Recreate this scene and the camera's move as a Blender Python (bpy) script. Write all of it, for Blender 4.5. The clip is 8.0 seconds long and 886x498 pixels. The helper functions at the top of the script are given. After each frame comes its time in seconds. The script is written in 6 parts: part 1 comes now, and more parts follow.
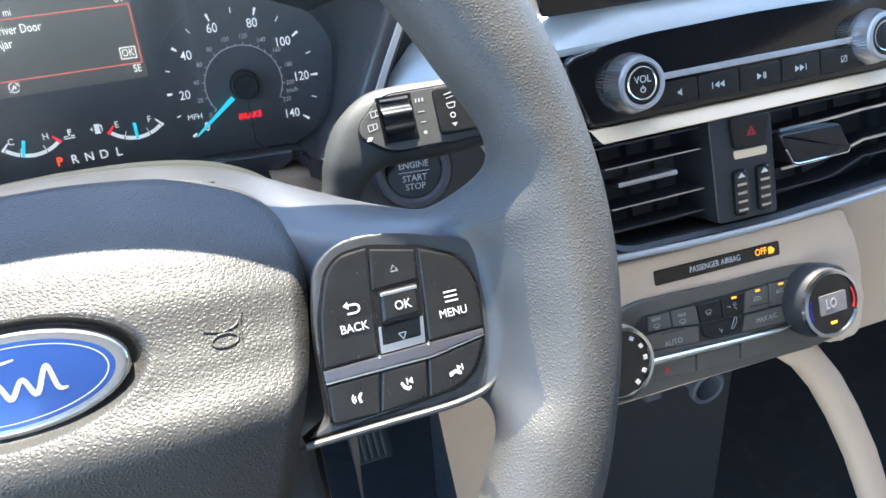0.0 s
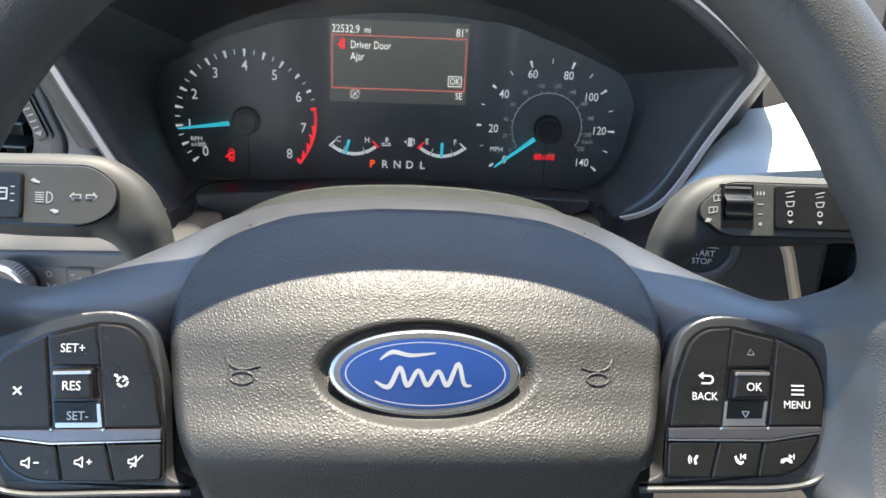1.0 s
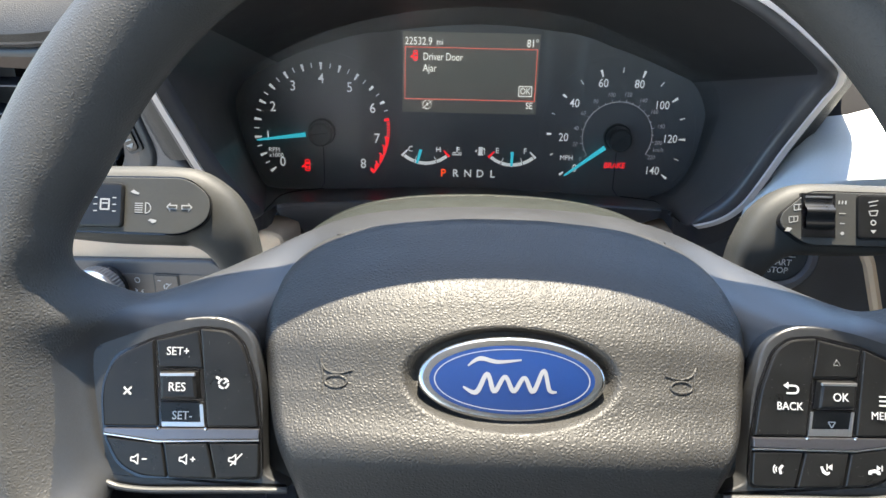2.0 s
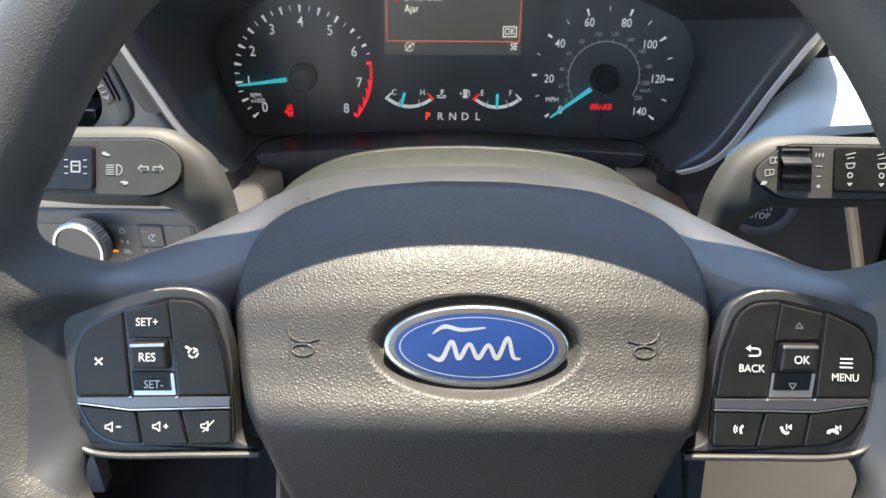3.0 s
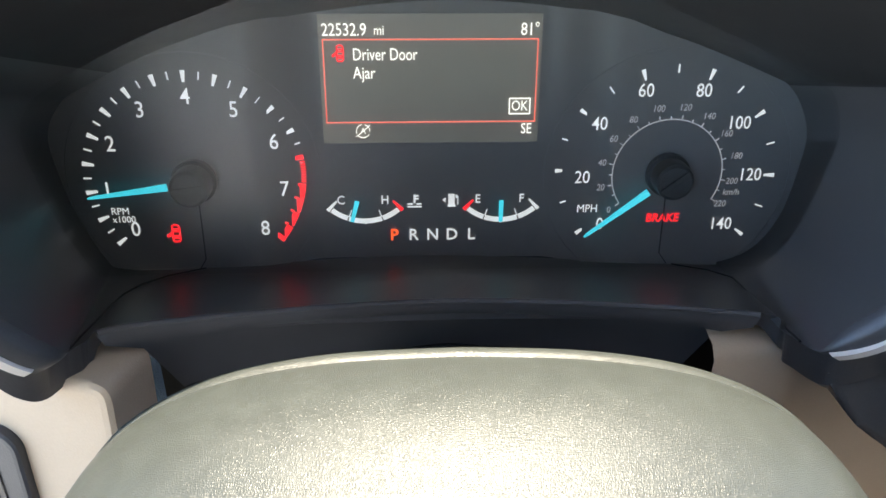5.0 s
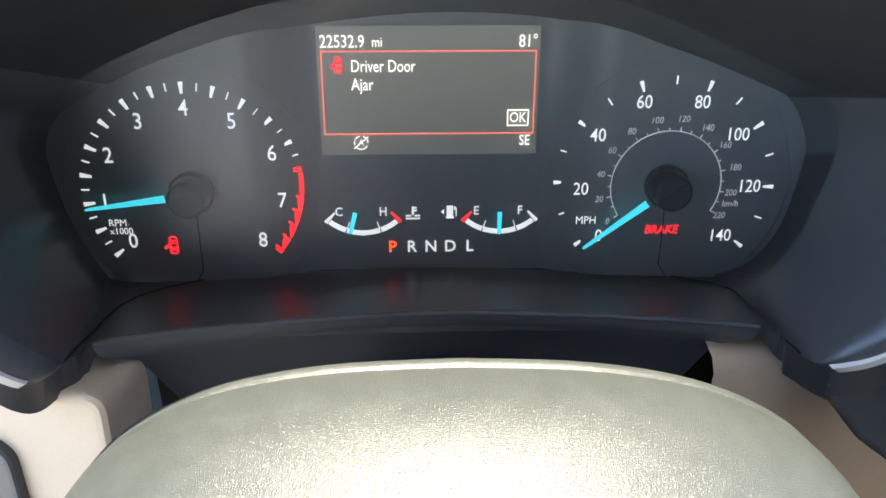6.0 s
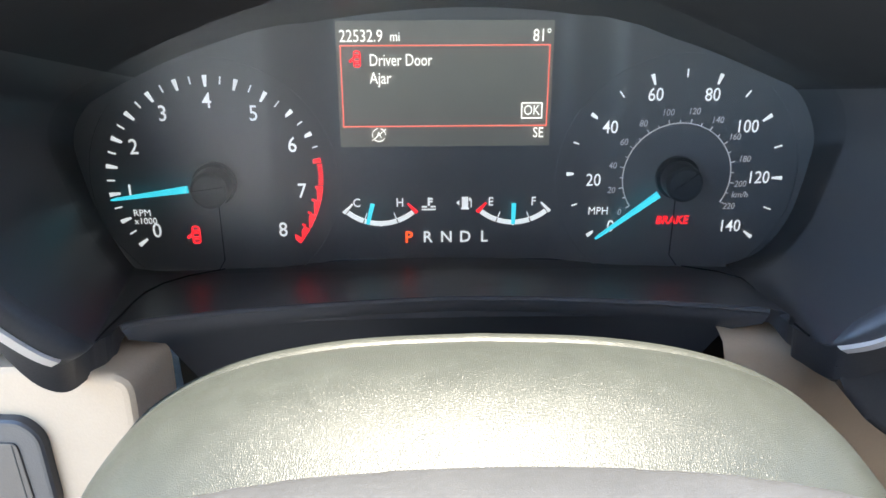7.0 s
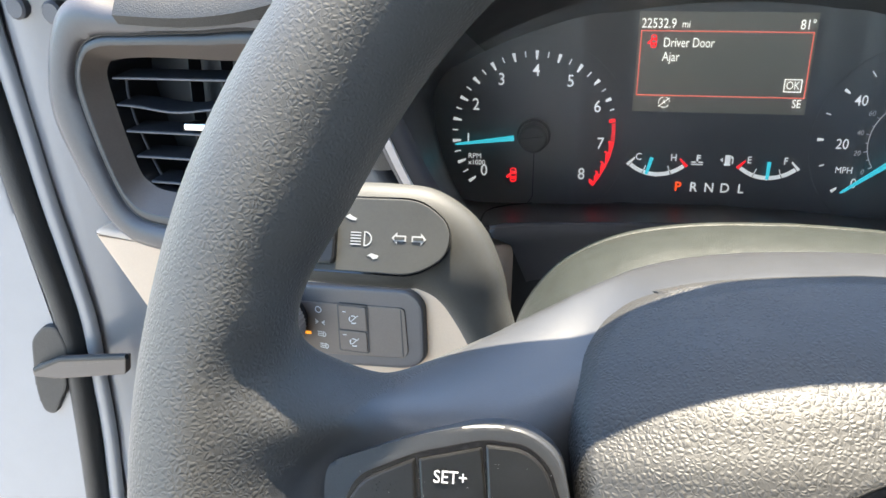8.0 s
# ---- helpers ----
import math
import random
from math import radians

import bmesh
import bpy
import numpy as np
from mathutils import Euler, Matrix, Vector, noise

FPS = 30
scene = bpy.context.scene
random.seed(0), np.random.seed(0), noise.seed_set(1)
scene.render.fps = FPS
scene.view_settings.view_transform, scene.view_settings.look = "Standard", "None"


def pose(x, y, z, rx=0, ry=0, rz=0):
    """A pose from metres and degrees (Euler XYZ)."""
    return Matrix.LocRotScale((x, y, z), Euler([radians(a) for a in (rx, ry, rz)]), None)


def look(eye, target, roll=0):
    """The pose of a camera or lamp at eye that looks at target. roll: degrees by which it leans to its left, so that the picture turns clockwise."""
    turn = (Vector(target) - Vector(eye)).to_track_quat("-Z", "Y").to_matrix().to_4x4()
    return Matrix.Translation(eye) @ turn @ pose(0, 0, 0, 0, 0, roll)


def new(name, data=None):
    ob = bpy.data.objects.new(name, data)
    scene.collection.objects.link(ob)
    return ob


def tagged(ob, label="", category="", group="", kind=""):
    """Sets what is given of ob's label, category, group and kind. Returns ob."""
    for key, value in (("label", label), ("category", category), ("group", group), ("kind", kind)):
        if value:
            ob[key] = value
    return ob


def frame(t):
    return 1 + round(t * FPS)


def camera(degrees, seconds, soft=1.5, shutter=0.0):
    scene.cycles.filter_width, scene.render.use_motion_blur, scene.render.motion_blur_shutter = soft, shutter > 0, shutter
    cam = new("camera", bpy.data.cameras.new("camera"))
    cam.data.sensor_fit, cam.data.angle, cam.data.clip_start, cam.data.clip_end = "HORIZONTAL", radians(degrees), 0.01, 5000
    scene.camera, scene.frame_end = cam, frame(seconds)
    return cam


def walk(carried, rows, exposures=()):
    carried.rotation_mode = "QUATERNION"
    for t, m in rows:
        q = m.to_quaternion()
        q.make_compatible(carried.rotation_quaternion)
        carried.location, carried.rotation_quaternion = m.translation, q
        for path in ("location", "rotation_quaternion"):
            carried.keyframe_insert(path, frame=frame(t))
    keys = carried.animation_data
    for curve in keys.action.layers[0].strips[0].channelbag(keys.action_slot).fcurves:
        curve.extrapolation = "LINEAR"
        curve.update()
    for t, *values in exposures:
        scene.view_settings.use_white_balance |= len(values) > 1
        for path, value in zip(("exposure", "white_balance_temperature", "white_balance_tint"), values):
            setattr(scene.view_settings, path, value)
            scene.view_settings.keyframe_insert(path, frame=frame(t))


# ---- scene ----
EXPO, SKY_POWER, SUN_POWER, LIT = 2.75, 0.135, 3.95, 0.15
cam = camera(57.47, 8.0)
# seconds, x, y, z, and the turn about x, y, z in degrees
ROWS = [
    (0.0, 0.0605, -0.2079, 0.7832, 60.42, 3.39, -21.49),
    (0.3, 0.0342, -0.2054, 0.7932, 61.26, 0.11, -17.73),
    (0.5, 0.0189, -0.2078, 0.7957, 61.81, -1.22, -13.41),
    (1.0, -0.0168, -0.2161, 0.8075, 62.62, -3.13, -5.30),
    (1.5, -0.0278, -0.2201, 0.8073, 63.09, -1.64, -1.27),
    (2.8, -0.0246, -0.2239, 0.8246, 59.85, -1.02, -2.50),
    (3.0, -0.0137, -0.2151, 0.8255, 57.52, -0.62, -1.75),
    (3.5, -0.0092, -0.1497, 0.8171, 54.34, -0.23, -1.81),
    (3.6, -0.0082, -0.1297, 0.8125, 54.42, -0.22, -1.92),
    (4.0, -0.0086, -0.0568, 0.7928, 54.94, -0.19, -2.56),
    (4.5, -0.0051, -0.0128, 0.7781, 58.44, -0.08, -3.24),
    (5.0, -0.0057, 0.0016, 0.7722, 60.46, -0.37, -3.79),
    (6.5, -0.0035, 0.0021, 0.7696, 61.64, -0.31, -3.63),
    (7.0, -0.0087, -0.0091, 0.7680, 61.91, -0.13, -3.21),
    (7.5, -0.0528, -0.0703, 0.7728, 62.17, 0.66, -0.07),
    (8.0, -0.0911, -0.1255, 0.7804, 62.82, 1.05, 6.65),
]
walk(cam, [(t, pose(x, y, z, rx, ry, rz)) for t, x, y, z, rx, ry, rz in ROWS], exposures=[(t, EXPO + e, k, 8) for t, e, k in ((0.0, 0.65, 6150), (0.5, 0.33, 6250), (1.0, 0.05, 6550), (3.0, 0.03, 6900), (3.5, 0.06, 7150), (4.0, 0.15, 7150), (4.5, 0.33, 7050), (5.0, 0.64, 6900), (7.0, 0.84, 6650), (7.5, 0.62, 6600), (8.0, 0.42, 6750))])

# ---- world and sun ----
SUN_WAY = Vector((0.03, 0.268, 0.963)).normalized()
world = bpy.data.worlds.new("sky")
scene.world = world
world.use_nodes = True
wn = world.node_tree.nodes
sky = wn.new("ShaderNodeTexSky")
sky.sky_type, sky.sun_disc = "NISHITA", False
sky.ozone_density = 2.5
sky.sun_elevation, sky.sun_rotation = math.asin(SUN_WAY.z), math.atan2(SUN_WAY.x, SUN_WAY.y)
sky_tint = wn.new("ShaderNodeVectorMath")  # shifts the sky's light towards blue; no pane is built
sky_tint.operation = "MULTIPLY"
sky_tint.inputs[1].default_value = (0.92, 1.0, 1.03)
world.node_tree.links.new(sky.outputs[0], sky_tint.inputs[0])
world.node_tree.links.new(sky_tint.outputs[0], wn["Background"].inputs[0])
wn["Background"].inputs[1].default_value = SKY_POWER
sun = new("sun", bpy.data.lights.new("sun", "SUN"))
sun.data.energy, sun.data.angle, sun.data.color = SUN_POWER, radians(0.5), (1.0, 0.90, 0.74)
sun.matrix_world = look(SUN_WAY * 10, (0, 0, 0))


# ---- materials ----
def mat(name, col, rough=0.5, metal=0.0, bump=None, var=0.15, coat=0.0, emit=0.0, scale=40.0, spec=0.5):
    """A procedural surface. bump: ("pebble" or "fine", cells per metre, depth in metres)."""
    m = bpy.data.materials.new(name)
    m.use_nodes = True
    nt = m.node_tree
    nodes, link = nt.nodes, nt.links.new
    p = nodes["Principled BSDF"]
    p.inputs["Metallic"].default_value = metal
    p.inputs["Coat Weight"].default_value = coat
    p.inputs["Coat Roughness"].default_value = 0.05
    p.inputs["Specular IOR Level"].default_value = spec
    tc = nodes.new("ShaderNodeTexCoord")
    big, small = nodes.new("ShaderNodeTexNoise"), nodes.new("ShaderNodeTexNoise")
    big.inputs["Scale"].default_value, small.inputs["Scale"].default_value = scale, scale * 22
    big.inputs["Detail"].default_value = small.inputs["Detail"].default_value = 4
    both = nodes.new("ShaderNodeMath")
    both.operation = "MULTIPLY_ADD"
    both.inputs[1].default_value = 0.6
    half = nodes.new("ShaderNodeMath")
    half.operation = "MULTIPLY"
    half.inputs[1].default_value = 0.4
    for n in (big, small):
        link(tc.outputs["Object"], n.inputs["Vector"])
    link(small.outputs["Fac"], half.inputs[0])
    link(big.outputs["Fac"], both.inputs[0])
    link(half.outputs[0], both.inputs[2])
    ramp = nodes.new("ShaderNodeMapRange")
    ramp.inputs["From Min"].default_value, ramp.inputs["From Max"].default_value = 0.3, 0.7
    ramp.inputs["To Min"].default_value, ramp.inputs["To Max"].default_value = 1 - var, 1 + var
    link(both.outputs[0], ramp.inputs["Value"])
    tint = nodes.new("ShaderNodeVectorMath")
    tint.operation = "SCALE"
    tint.inputs[0].default_value = col
    link(ramp.outputs[0], tint.inputs["Scale"])
    link(tint.outputs[0], p.inputs["Base Color"])
    rr = nodes.new("ShaderNodeMath")
    rr.operation, rr.use_clamp = "MULTIPLY", True
    rr.inputs[1].default_value = rough
    link(ramp.outputs[0], rr.inputs[0])
    link(rr.outputs[0], p.inputs["Roughness"])
    if emit:
        p.inputs["Emission Color"].default_value = (*col, 1)
        p.inputs["Emission Strength"].default_value = emit
    if bump:
        kind, cells, depth = bump
        b = nodes.new("ShaderNodeBump")
        b.inputs["Distance"].default_value = depth
        b.inputs["Strength"].default_value = 1.0
        if kind == "pebble":
            v = nodes.new("ShaderNodeTexVoronoi")
            v.feature = "DISTANCE_TO_EDGE"
            v.inputs["Scale"].default_value = cells
            warp = nodes.new("ShaderNodeTexNoise")
            warp.inputs["Scale"].default_value = cells * 0.6
            link(tc.outputs["Object"], warp.inputs["Vector"])
            add = nodes.new("ShaderNodeVectorMath")
            add.operation = "MULTIPLY_ADD"
            add.inputs[1].default_value = (0.9 / cells,) * 3
            link(warp.outputs["Color"], add.inputs[0])
            link(tc.outputs["Object"], add.inputs[2])
            link(add.outputs[0], v.inputs["Vector"])
            crest = nodes.new("ShaderNodeMapRange")
            crest.interpolation_type = "SMOOTHSTEP"
            crest.inputs["From Max"].default_value = 0.42
            link(v.outputs["Distance"], crest.inputs["Value"])
            lumps = nodes.new("ShaderNodeMath")
            lumps.operation = "MULTIPLY_ADD"
            lumps.inputs[1].default_value = 0.7
            link(warp.outputs["Fac"], lumps.inputs[0])
            link(crest.outputs[0], lumps.inputs[2])
            link(lumps.outputs[0], b.inputs["Height"])
        else:
            n = nodes.new("ShaderNodeTexNoise")
            n.inputs["Scale"].default_value, n.inputs["Detail"].default_value = cells, 3
            link(tc.outputs["Object"], n.inputs["Vector"])
            link(n.outputs["Fac"], b.inputs["Height"])
        link(b.outputs[0], p.inputs["Normal"])
    return m


PAD = mat("pad_grain", (0.027, 0.0262, 0.0248), 0.52, bump=("pebble", 760, 0.000115), var=0.12, spec=0.4)
RIM = mat("rim_grain", (0.043, 0.0425, 0.041), 0.52, bump=("pebble", 820, 0.000085), var=0.12, spec=0.42)
SATIN = mat("satin_plastic", (0.029, 0.030, 0.032), 0.39, bump=("fine", 2600, 0.00004), spec=0.47)
SHROUD = mat("shroud_plastic", (0.026, 0.029, 0.027), 0.36, bump=("pebble", 1900, 0.000048), var=0.12, scale=160, spec=0.21)
STALK = mat("stalk_plastic", (0.040, 0.040, 0.037), 0.56, bump=("pebble", 2600, 0.00003), spec=0.3)
BUTTON = mat("button_black", (0.009, 0.009, 0.009), 0.33, bump=("fine", 3000, 0.00002), scale=90, var=0.25, spec=0.35)
GLOSS = mat("gloss_black", (0.005, 0.005, 0.006), 0.07, coat=0.2, var=0.1)
MATTE = mat("matte_black", (0.016, 0.017, 0.020), 0.5, bump=("fine", 1800, 0.0001))
SOFTBLACK = mat("soft_black", (0.018, 0.018, 0.020), 0.8, bump=("fine", 1500, 0.0001), spec=0.1)
# hood plastic again, with the shade under the roof in its darker base
HOOD_SHADED = mat("hood_roof", (0.036, 0.034, 0.035), 0.45, bump=("fine", 2200, 0.00008), spec=0.3)
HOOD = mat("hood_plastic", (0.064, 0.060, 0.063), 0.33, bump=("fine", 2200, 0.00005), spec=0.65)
SLATE = mat("slate_plastic", (0.058, 0.054, 0.056), 0.42, bump=("fine", 1500, 0.0001))
GREY = mat("grey_blue_plastic", (0.075, 0.073, 0.080), 0.5, bump=("fine", 1500, 0.0001))
BROWN = mat("warm_grey_plastic", (0.094, 0.075, 0.063), 0.5, bump=("fine", 1500, 0.0001))
BEIGE = mat("beige_plastic", (0.49, 0.36, 0.255), 0.5, bump=("fine", 1200, 0.0001), var=0.06)
SILVER = mat("silver_paint", (0.46, 0.48, 0.49), 0.42, metal=0.2, var=0.05)
STRIP = mat("dark_satin_metal", (0.17, 0.165, 0.18), 0.34, metal=0.9, var=0.05)
EDGE = mat("edge_silver", (0.70, 0.63, 0.59), 0.35, metal=0.15, var=0.04)
BRIGHT = mat("silver_plastic", (0.36, 0.36, 0.37), 0.32, metal=0.35, var=0.05)
RING = mat("badge_silver", (0.46, 0.46, 0.46), 0.16, metal=0.97, var=0.05)
PRINT = mat("stalk_print", (0.27, 0.27, 0.265), 0.5, var=0.05)
DASHGREY = mat("dash_grey", (0.120, 0.110, 0.112), 0.5, bump=("fine", 1500, 0.0001))
OLIVE = mat("olive_grey_plastic", (0.072, 0.064, 0.052), 0.45, bump=("fine", 1500, 0.00008))
TRIM = mat("trim_champagne", (0.62, 0.47, 0.31), 0.45, metal=0.05, var=0.05)
CHROME = mat("chrome", (0.62, 0.62, 0.61), 0.16, metal=1.0, var=0.04)
SATINCHROME = mat("satin_chrome", (0.58, 0.57, 0.57), 0.3, metal=1.0, var=0.06)
BLUE = mat("badge_blue", (0.010, 0.040, 0.170), 0.24, metal=0.2, coat=0.6, var=0.05)
WHITE = mat("print_white", (0.48, 0.48, 0.48), 0.5, var=0.03)
FAINT = mat("print_grey", (0.32, 0.32, 0.32), 0.5, var=0.03)
# black dials lifted to grey: the cover's glare is put into the base
DIAL = mat("dial_hazed", (0.165, 0.158, 0.156), 0.4, var=0.1)
LITW = mat("lit_white", (0.78, 0.81, 0.84), 0.5, emit=LIT * 0.5, var=0.02)
LITG = mat("lit_grey", (0.5, 0.5, 0.52), 0.5, emit=LIT * 0.28, var=0.02)
LITR = mat("lit_red", (0.95, 0.02, 0.03), 0.5, emit=LIT * 0.85, var=0.02)
HAZRED = mat("print_red", (0.35, 0.02, 0.02), 0.5, var=0.03)
LITP = mat("lit_orange_red", (1.0, 0.09, 0.02), 0.5, emit=LIT * 1.0, var=0.02)
LITC = mat("lit_cyan", (0.05, 0.62, 0.78), 0.5, emit=LIT * 0.62, var=0.02)
LITA = mat("lit_amber", (1.0, 0.33, 0.02), 0.5, emit=LIT * 0.9, var=0.02)
LITGREEN = mat("lit_green", (0.05, 0.9, 0.15), 0.5, emit=LIT * 0.8, var=0.02)
LCDGLOW = mat("lcd_glow", (0.30, 0.28, 0.24), 0.2, emit=LIT * 0.09, var=0.04)
LCDLINE = mat("lcd_line", (0.9, 0.18, 0.13), 0.5, emit=LIT * 0.6, var=0.02)
LCDTEXT = mat("lcd_text", (0.85, 0.85, 0.8), 0.5, emit=LIT * 0.85, var=0.02)
SCREENBLUE = mat("screen_blue", (0.008, 0.009, 0.09), 0.12, emit=LIT * 0.5, var=0.03)
SCREENPALE = mat("screen_pale", (0.55, 0.66, 0.85), 0.12, emit=LIT * 0.8, var=0.05, scale=8)
BODYWHITE = mat("body_white", (0.20, 0.20, 0.205), 0.25, coat=0.4, var=0.03)
RUBBER = mat("rubber", (0.012, 0.012, 0.012), 0.55, bump=("fine", 900, 0.0002))
CARPET = mat("carpet", (0.02, 0.02, 0.022), 0.95, bump=("fine", 900, 0.002), var=0.4)
LINER = mat("headliner", (0.50, 0.50, 0.50), 0.9, bump=("fine", 700, 0.0004), var=0.05)
# pale on purpose: the ground throws sunlight up into the cabin
BOUNCE_GROUND = mat("bounce_ground", (0.25, 0.25, 0.25), 0.9, bump=("fine", 150, 0.004), var=0.2, scale=1.5)


def clear(name, rough):
    """A clear pane: see-through, with gloss that grows at a slant."""
    m = bpy.data.materials.new(name)
    m.use_nodes = True
    nodes, link = m.node_tree.nodes, m.node_tree.links.new
    nodes.remove(nodes["Principled BSDF"])
    see, gloss, mix, fres = (nodes.new("ShaderNode" + k) for k in ("BsdfTransparent", "BsdfGlossy", "MixShader", "Fresnel"))
    fres.inputs["IOR"].default_value = 1.75
    gloss.inputs["Roughness"].default_value = rough
    link(fres.outputs[0], mix.inputs[0])
    link(see.outputs[0], mix.inputs[1])
    link(gloss.outputs[0], mix.inputs[2])
    link(mix.outputs[0], nodes["Material Output"].inputs["Surface"])
    return m


COVER = clear("clear_cover", 0.4)


# ---- building blocks ----
def place(o, tilt=0, yaw=0, roll=0):
    """A panel's own axes: x to the right, y into it, z up it. tilt: degrees by which its top leans ahead."""
    return Matrix.Translation(o) @ Matrix.Rotation(radians(yaw), 4, "Z") @ Matrix.Rotation(radians(-tilt), 4, "X") @ Matrix.Rotation(radians(roll), 4, "Y")


def finish(bm, name, material, smooth=35):
    bmesh.ops.recalc_face_normals(bm, faces=bm.faces)
    me = bpy.data.meshes.new(name)
    bm.to_mesh(me)
    bm.free()
    me.materials.append(material)
    if smooth:
        me.shade_smooth()
        me.set_sharp_from_angle(angle=radians(smooth))
        for f in me.polygons:
            if len(f.vertices) > 4:
                f.use_smooth = False
    return me


def part(name, bm, material, parent, label="", smooth=35):
    ob = new(name, finish(bm, name, material, smooth))
    ob.parent = parent
    return tagged(ob, label)


def thing(name, at, label, category, group="", kind=""):
    ob = new(name)
    ob.empty_display_size = 0.02
    ob.matrix_world = at
    return tagged(ob, label, category, group, kind)


def single(name, bm, material, at, label, category, kind="", smooth=35):
    ob = new(name, finish(bm, name, material, smooth))
    ob.matrix_world = at
    return tagged(ob, label, category, "", kind)


def rounded(pts, r, n=4):
    """Corners of a polygon of (x, z) cut to arcs of about radius r (one number, or one a corner)."""
    out = []
    for i, b in enumerate(pts):
        a, c = Vector(pts[i - 1]), Vector(pts[(i + 1) % len(pts)])
        b = Vector(b)
        ri = r[i] if isinstance(r, (list, tuple)) else r
        u, v = a - b, c - b
        ri = min(ri, u.length * 0.48, v.length * 0.48)
        p, q = b + u.normalized() * ri, b + v.normalized() * ri
        for k in range(n + 1):
            s = k / n
            out.append(tuple((1 - s) ** 2 * p + 2 * s * (1 - s) * b + s * s * q))
    return out


def box2(x0, z0, x1, z1):
    return [(x0, z0), (x1, z0), (x1, z1), (x0, z1)]


def slab(pts, y0, y1, bev=0.0, seg=2, bm=None):
    """A plate with the outline pts (x, z), its front at y0 and its back at y1."""
    own = bm or bmesh.new()
    front = own.faces.new([own.verts.new((x, y0, z)) for x, z in pts])
    got = bmesh.ops.extrude_face_region(own, geom=[front])
    moved = [g for g in got["geom"] if isinstance(g, bmesh.types.BMVert)]
    for v in moved:
        v.co.y = y1
    if bev:
        edges = [e for e in own.edges if all(abs(v.co.y - y0) < 1e-7 for v in e.verts) and all(v not in moved for v in e.verts)]
        bmesh.ops.bevel(own, geom=edges, offset=bev, segments=seg, affect="EDGES", profile=0.6)
    return own


def pillow(pts, r, y0, y1, bev, n=3):
    """A key cap: the outline pts (x, z) with round corners, its front edge eased by bev."""
    P = [Vector(p) for p in pts]
    area = sum(a.x * c.y - c.x * a.y for a, c in zip(P, P[1:] + P[:1]))

    def shrunk(d):
        out = []
        for i, p in enumerate(P):
            u, v = (p - P[i - 1]).normalized(), (P[(i + 1) % len(P)] - p).normalized()
            nu, nv = (Vector((-w.y, w.x)) * (1 if area > 0 else -1) for w in (u, v))
            m = nu + nv
            out.append(tuple(p + m * (d / max(0.3, m.dot(nu)))))
        return out

    rows = [[(x, y, z) for x, z in rounded(shrunk(d), [max(q - d, 0.0001) for q in (r if isinstance(r, (list, tuple)) else [r] * len(P))], n)] for y, d in ((y1, 0.0), (y0 + bev, 0.0), (y0 + bev * 0.3, bev * 0.3), (y0, bev))]
    bm = sheet(rows, close_v=True)
    bm.verts.ensure_lookup_table()
    bm.faces.new(bm.verts[-len(rows[-1]):])
    return bm


def sheet(rows, close_u=False, close_v=False, bm=None):
    """Quads over a grid of points: rows of equal length."""
    own = bm or bmesh.new()
    vs = [[own.verts.new(p) for p in row] for row in rows]
    for i in range(len(vs) - (not close_u)):
        a, b = vs[i], vs[(i + 1) % len(vs)]
        for j in range(len(a) - (not close_v)):
            k = (j + 1) % len(a)
            own.faces.new((a[j], a[k], b[k], b[j]))
    return own


def lathe(profile, cx=0.0, cz=0.0, n=48, cap=True):
    """A turned form about the panel's y axis through (cx, cz): profile of (radius, y)."""
    rows = [[(cx + r * math.cos(a), y, cz + r * math.sin(a)) for a in (2 * math.pi * k / n for k in range(n))] for r, y in profile]
    bm = sheet(rows, close_v=True)
    if cap:
        bm.verts.ensure_lookup_table()
        bm.faces.new(bm.verts[:n])
        bm.faces.new(bm.verts[-n:])
    return bm


def ring(cx, cz, r0, r1, y0, y1, n=48):
    return sheet([[(cx + r * math.cos(a), y, cz + r * math.sin(a)) for a in (2 * math.pi * k / n for k in range(n))] for r, y in ((r0, y1), (r0, y0), (r1, y0), (r1, y1))], close_u=True, close_v=True)


def catmull(pts, n, closed=True):
    """n points along a smooth curve through pts, evenly by span."""
    P = [Vector(p) for p in pts]
    m, out = len(P), []
    for k in range(n):
        s = k / n * m if closed else k / (n - 1) * (m - 1)
        i = min(int(s), m - (1 if closed else 2))
        t = s - i
        g = (lambda j: P[j % m]) if closed else (lambda j: P[max(0, min(m - 1, j))])
        a, b, c, d = g(i - 1), g(i), g(i + 1), g(i + 2)
        out.append(0.5 * ((2 * b) + (c - a) * t + (2 * a - 5 * b + 4 * c - d) * t * t + (3 * b - a - 3 * c + d) * t ** 3))
    return out


def chaikin(loop, times=2):
    for _ in range(times):
        new_loop = []
        for a, b in zip(loop, loop[1:] + loop[:1]):
            a, b = Vector(a), Vector(b)
            new_loop += [a * 0.75 + b * 0.25, a * 0.25 + b * 0.75]
        loop = new_loop
    return loop


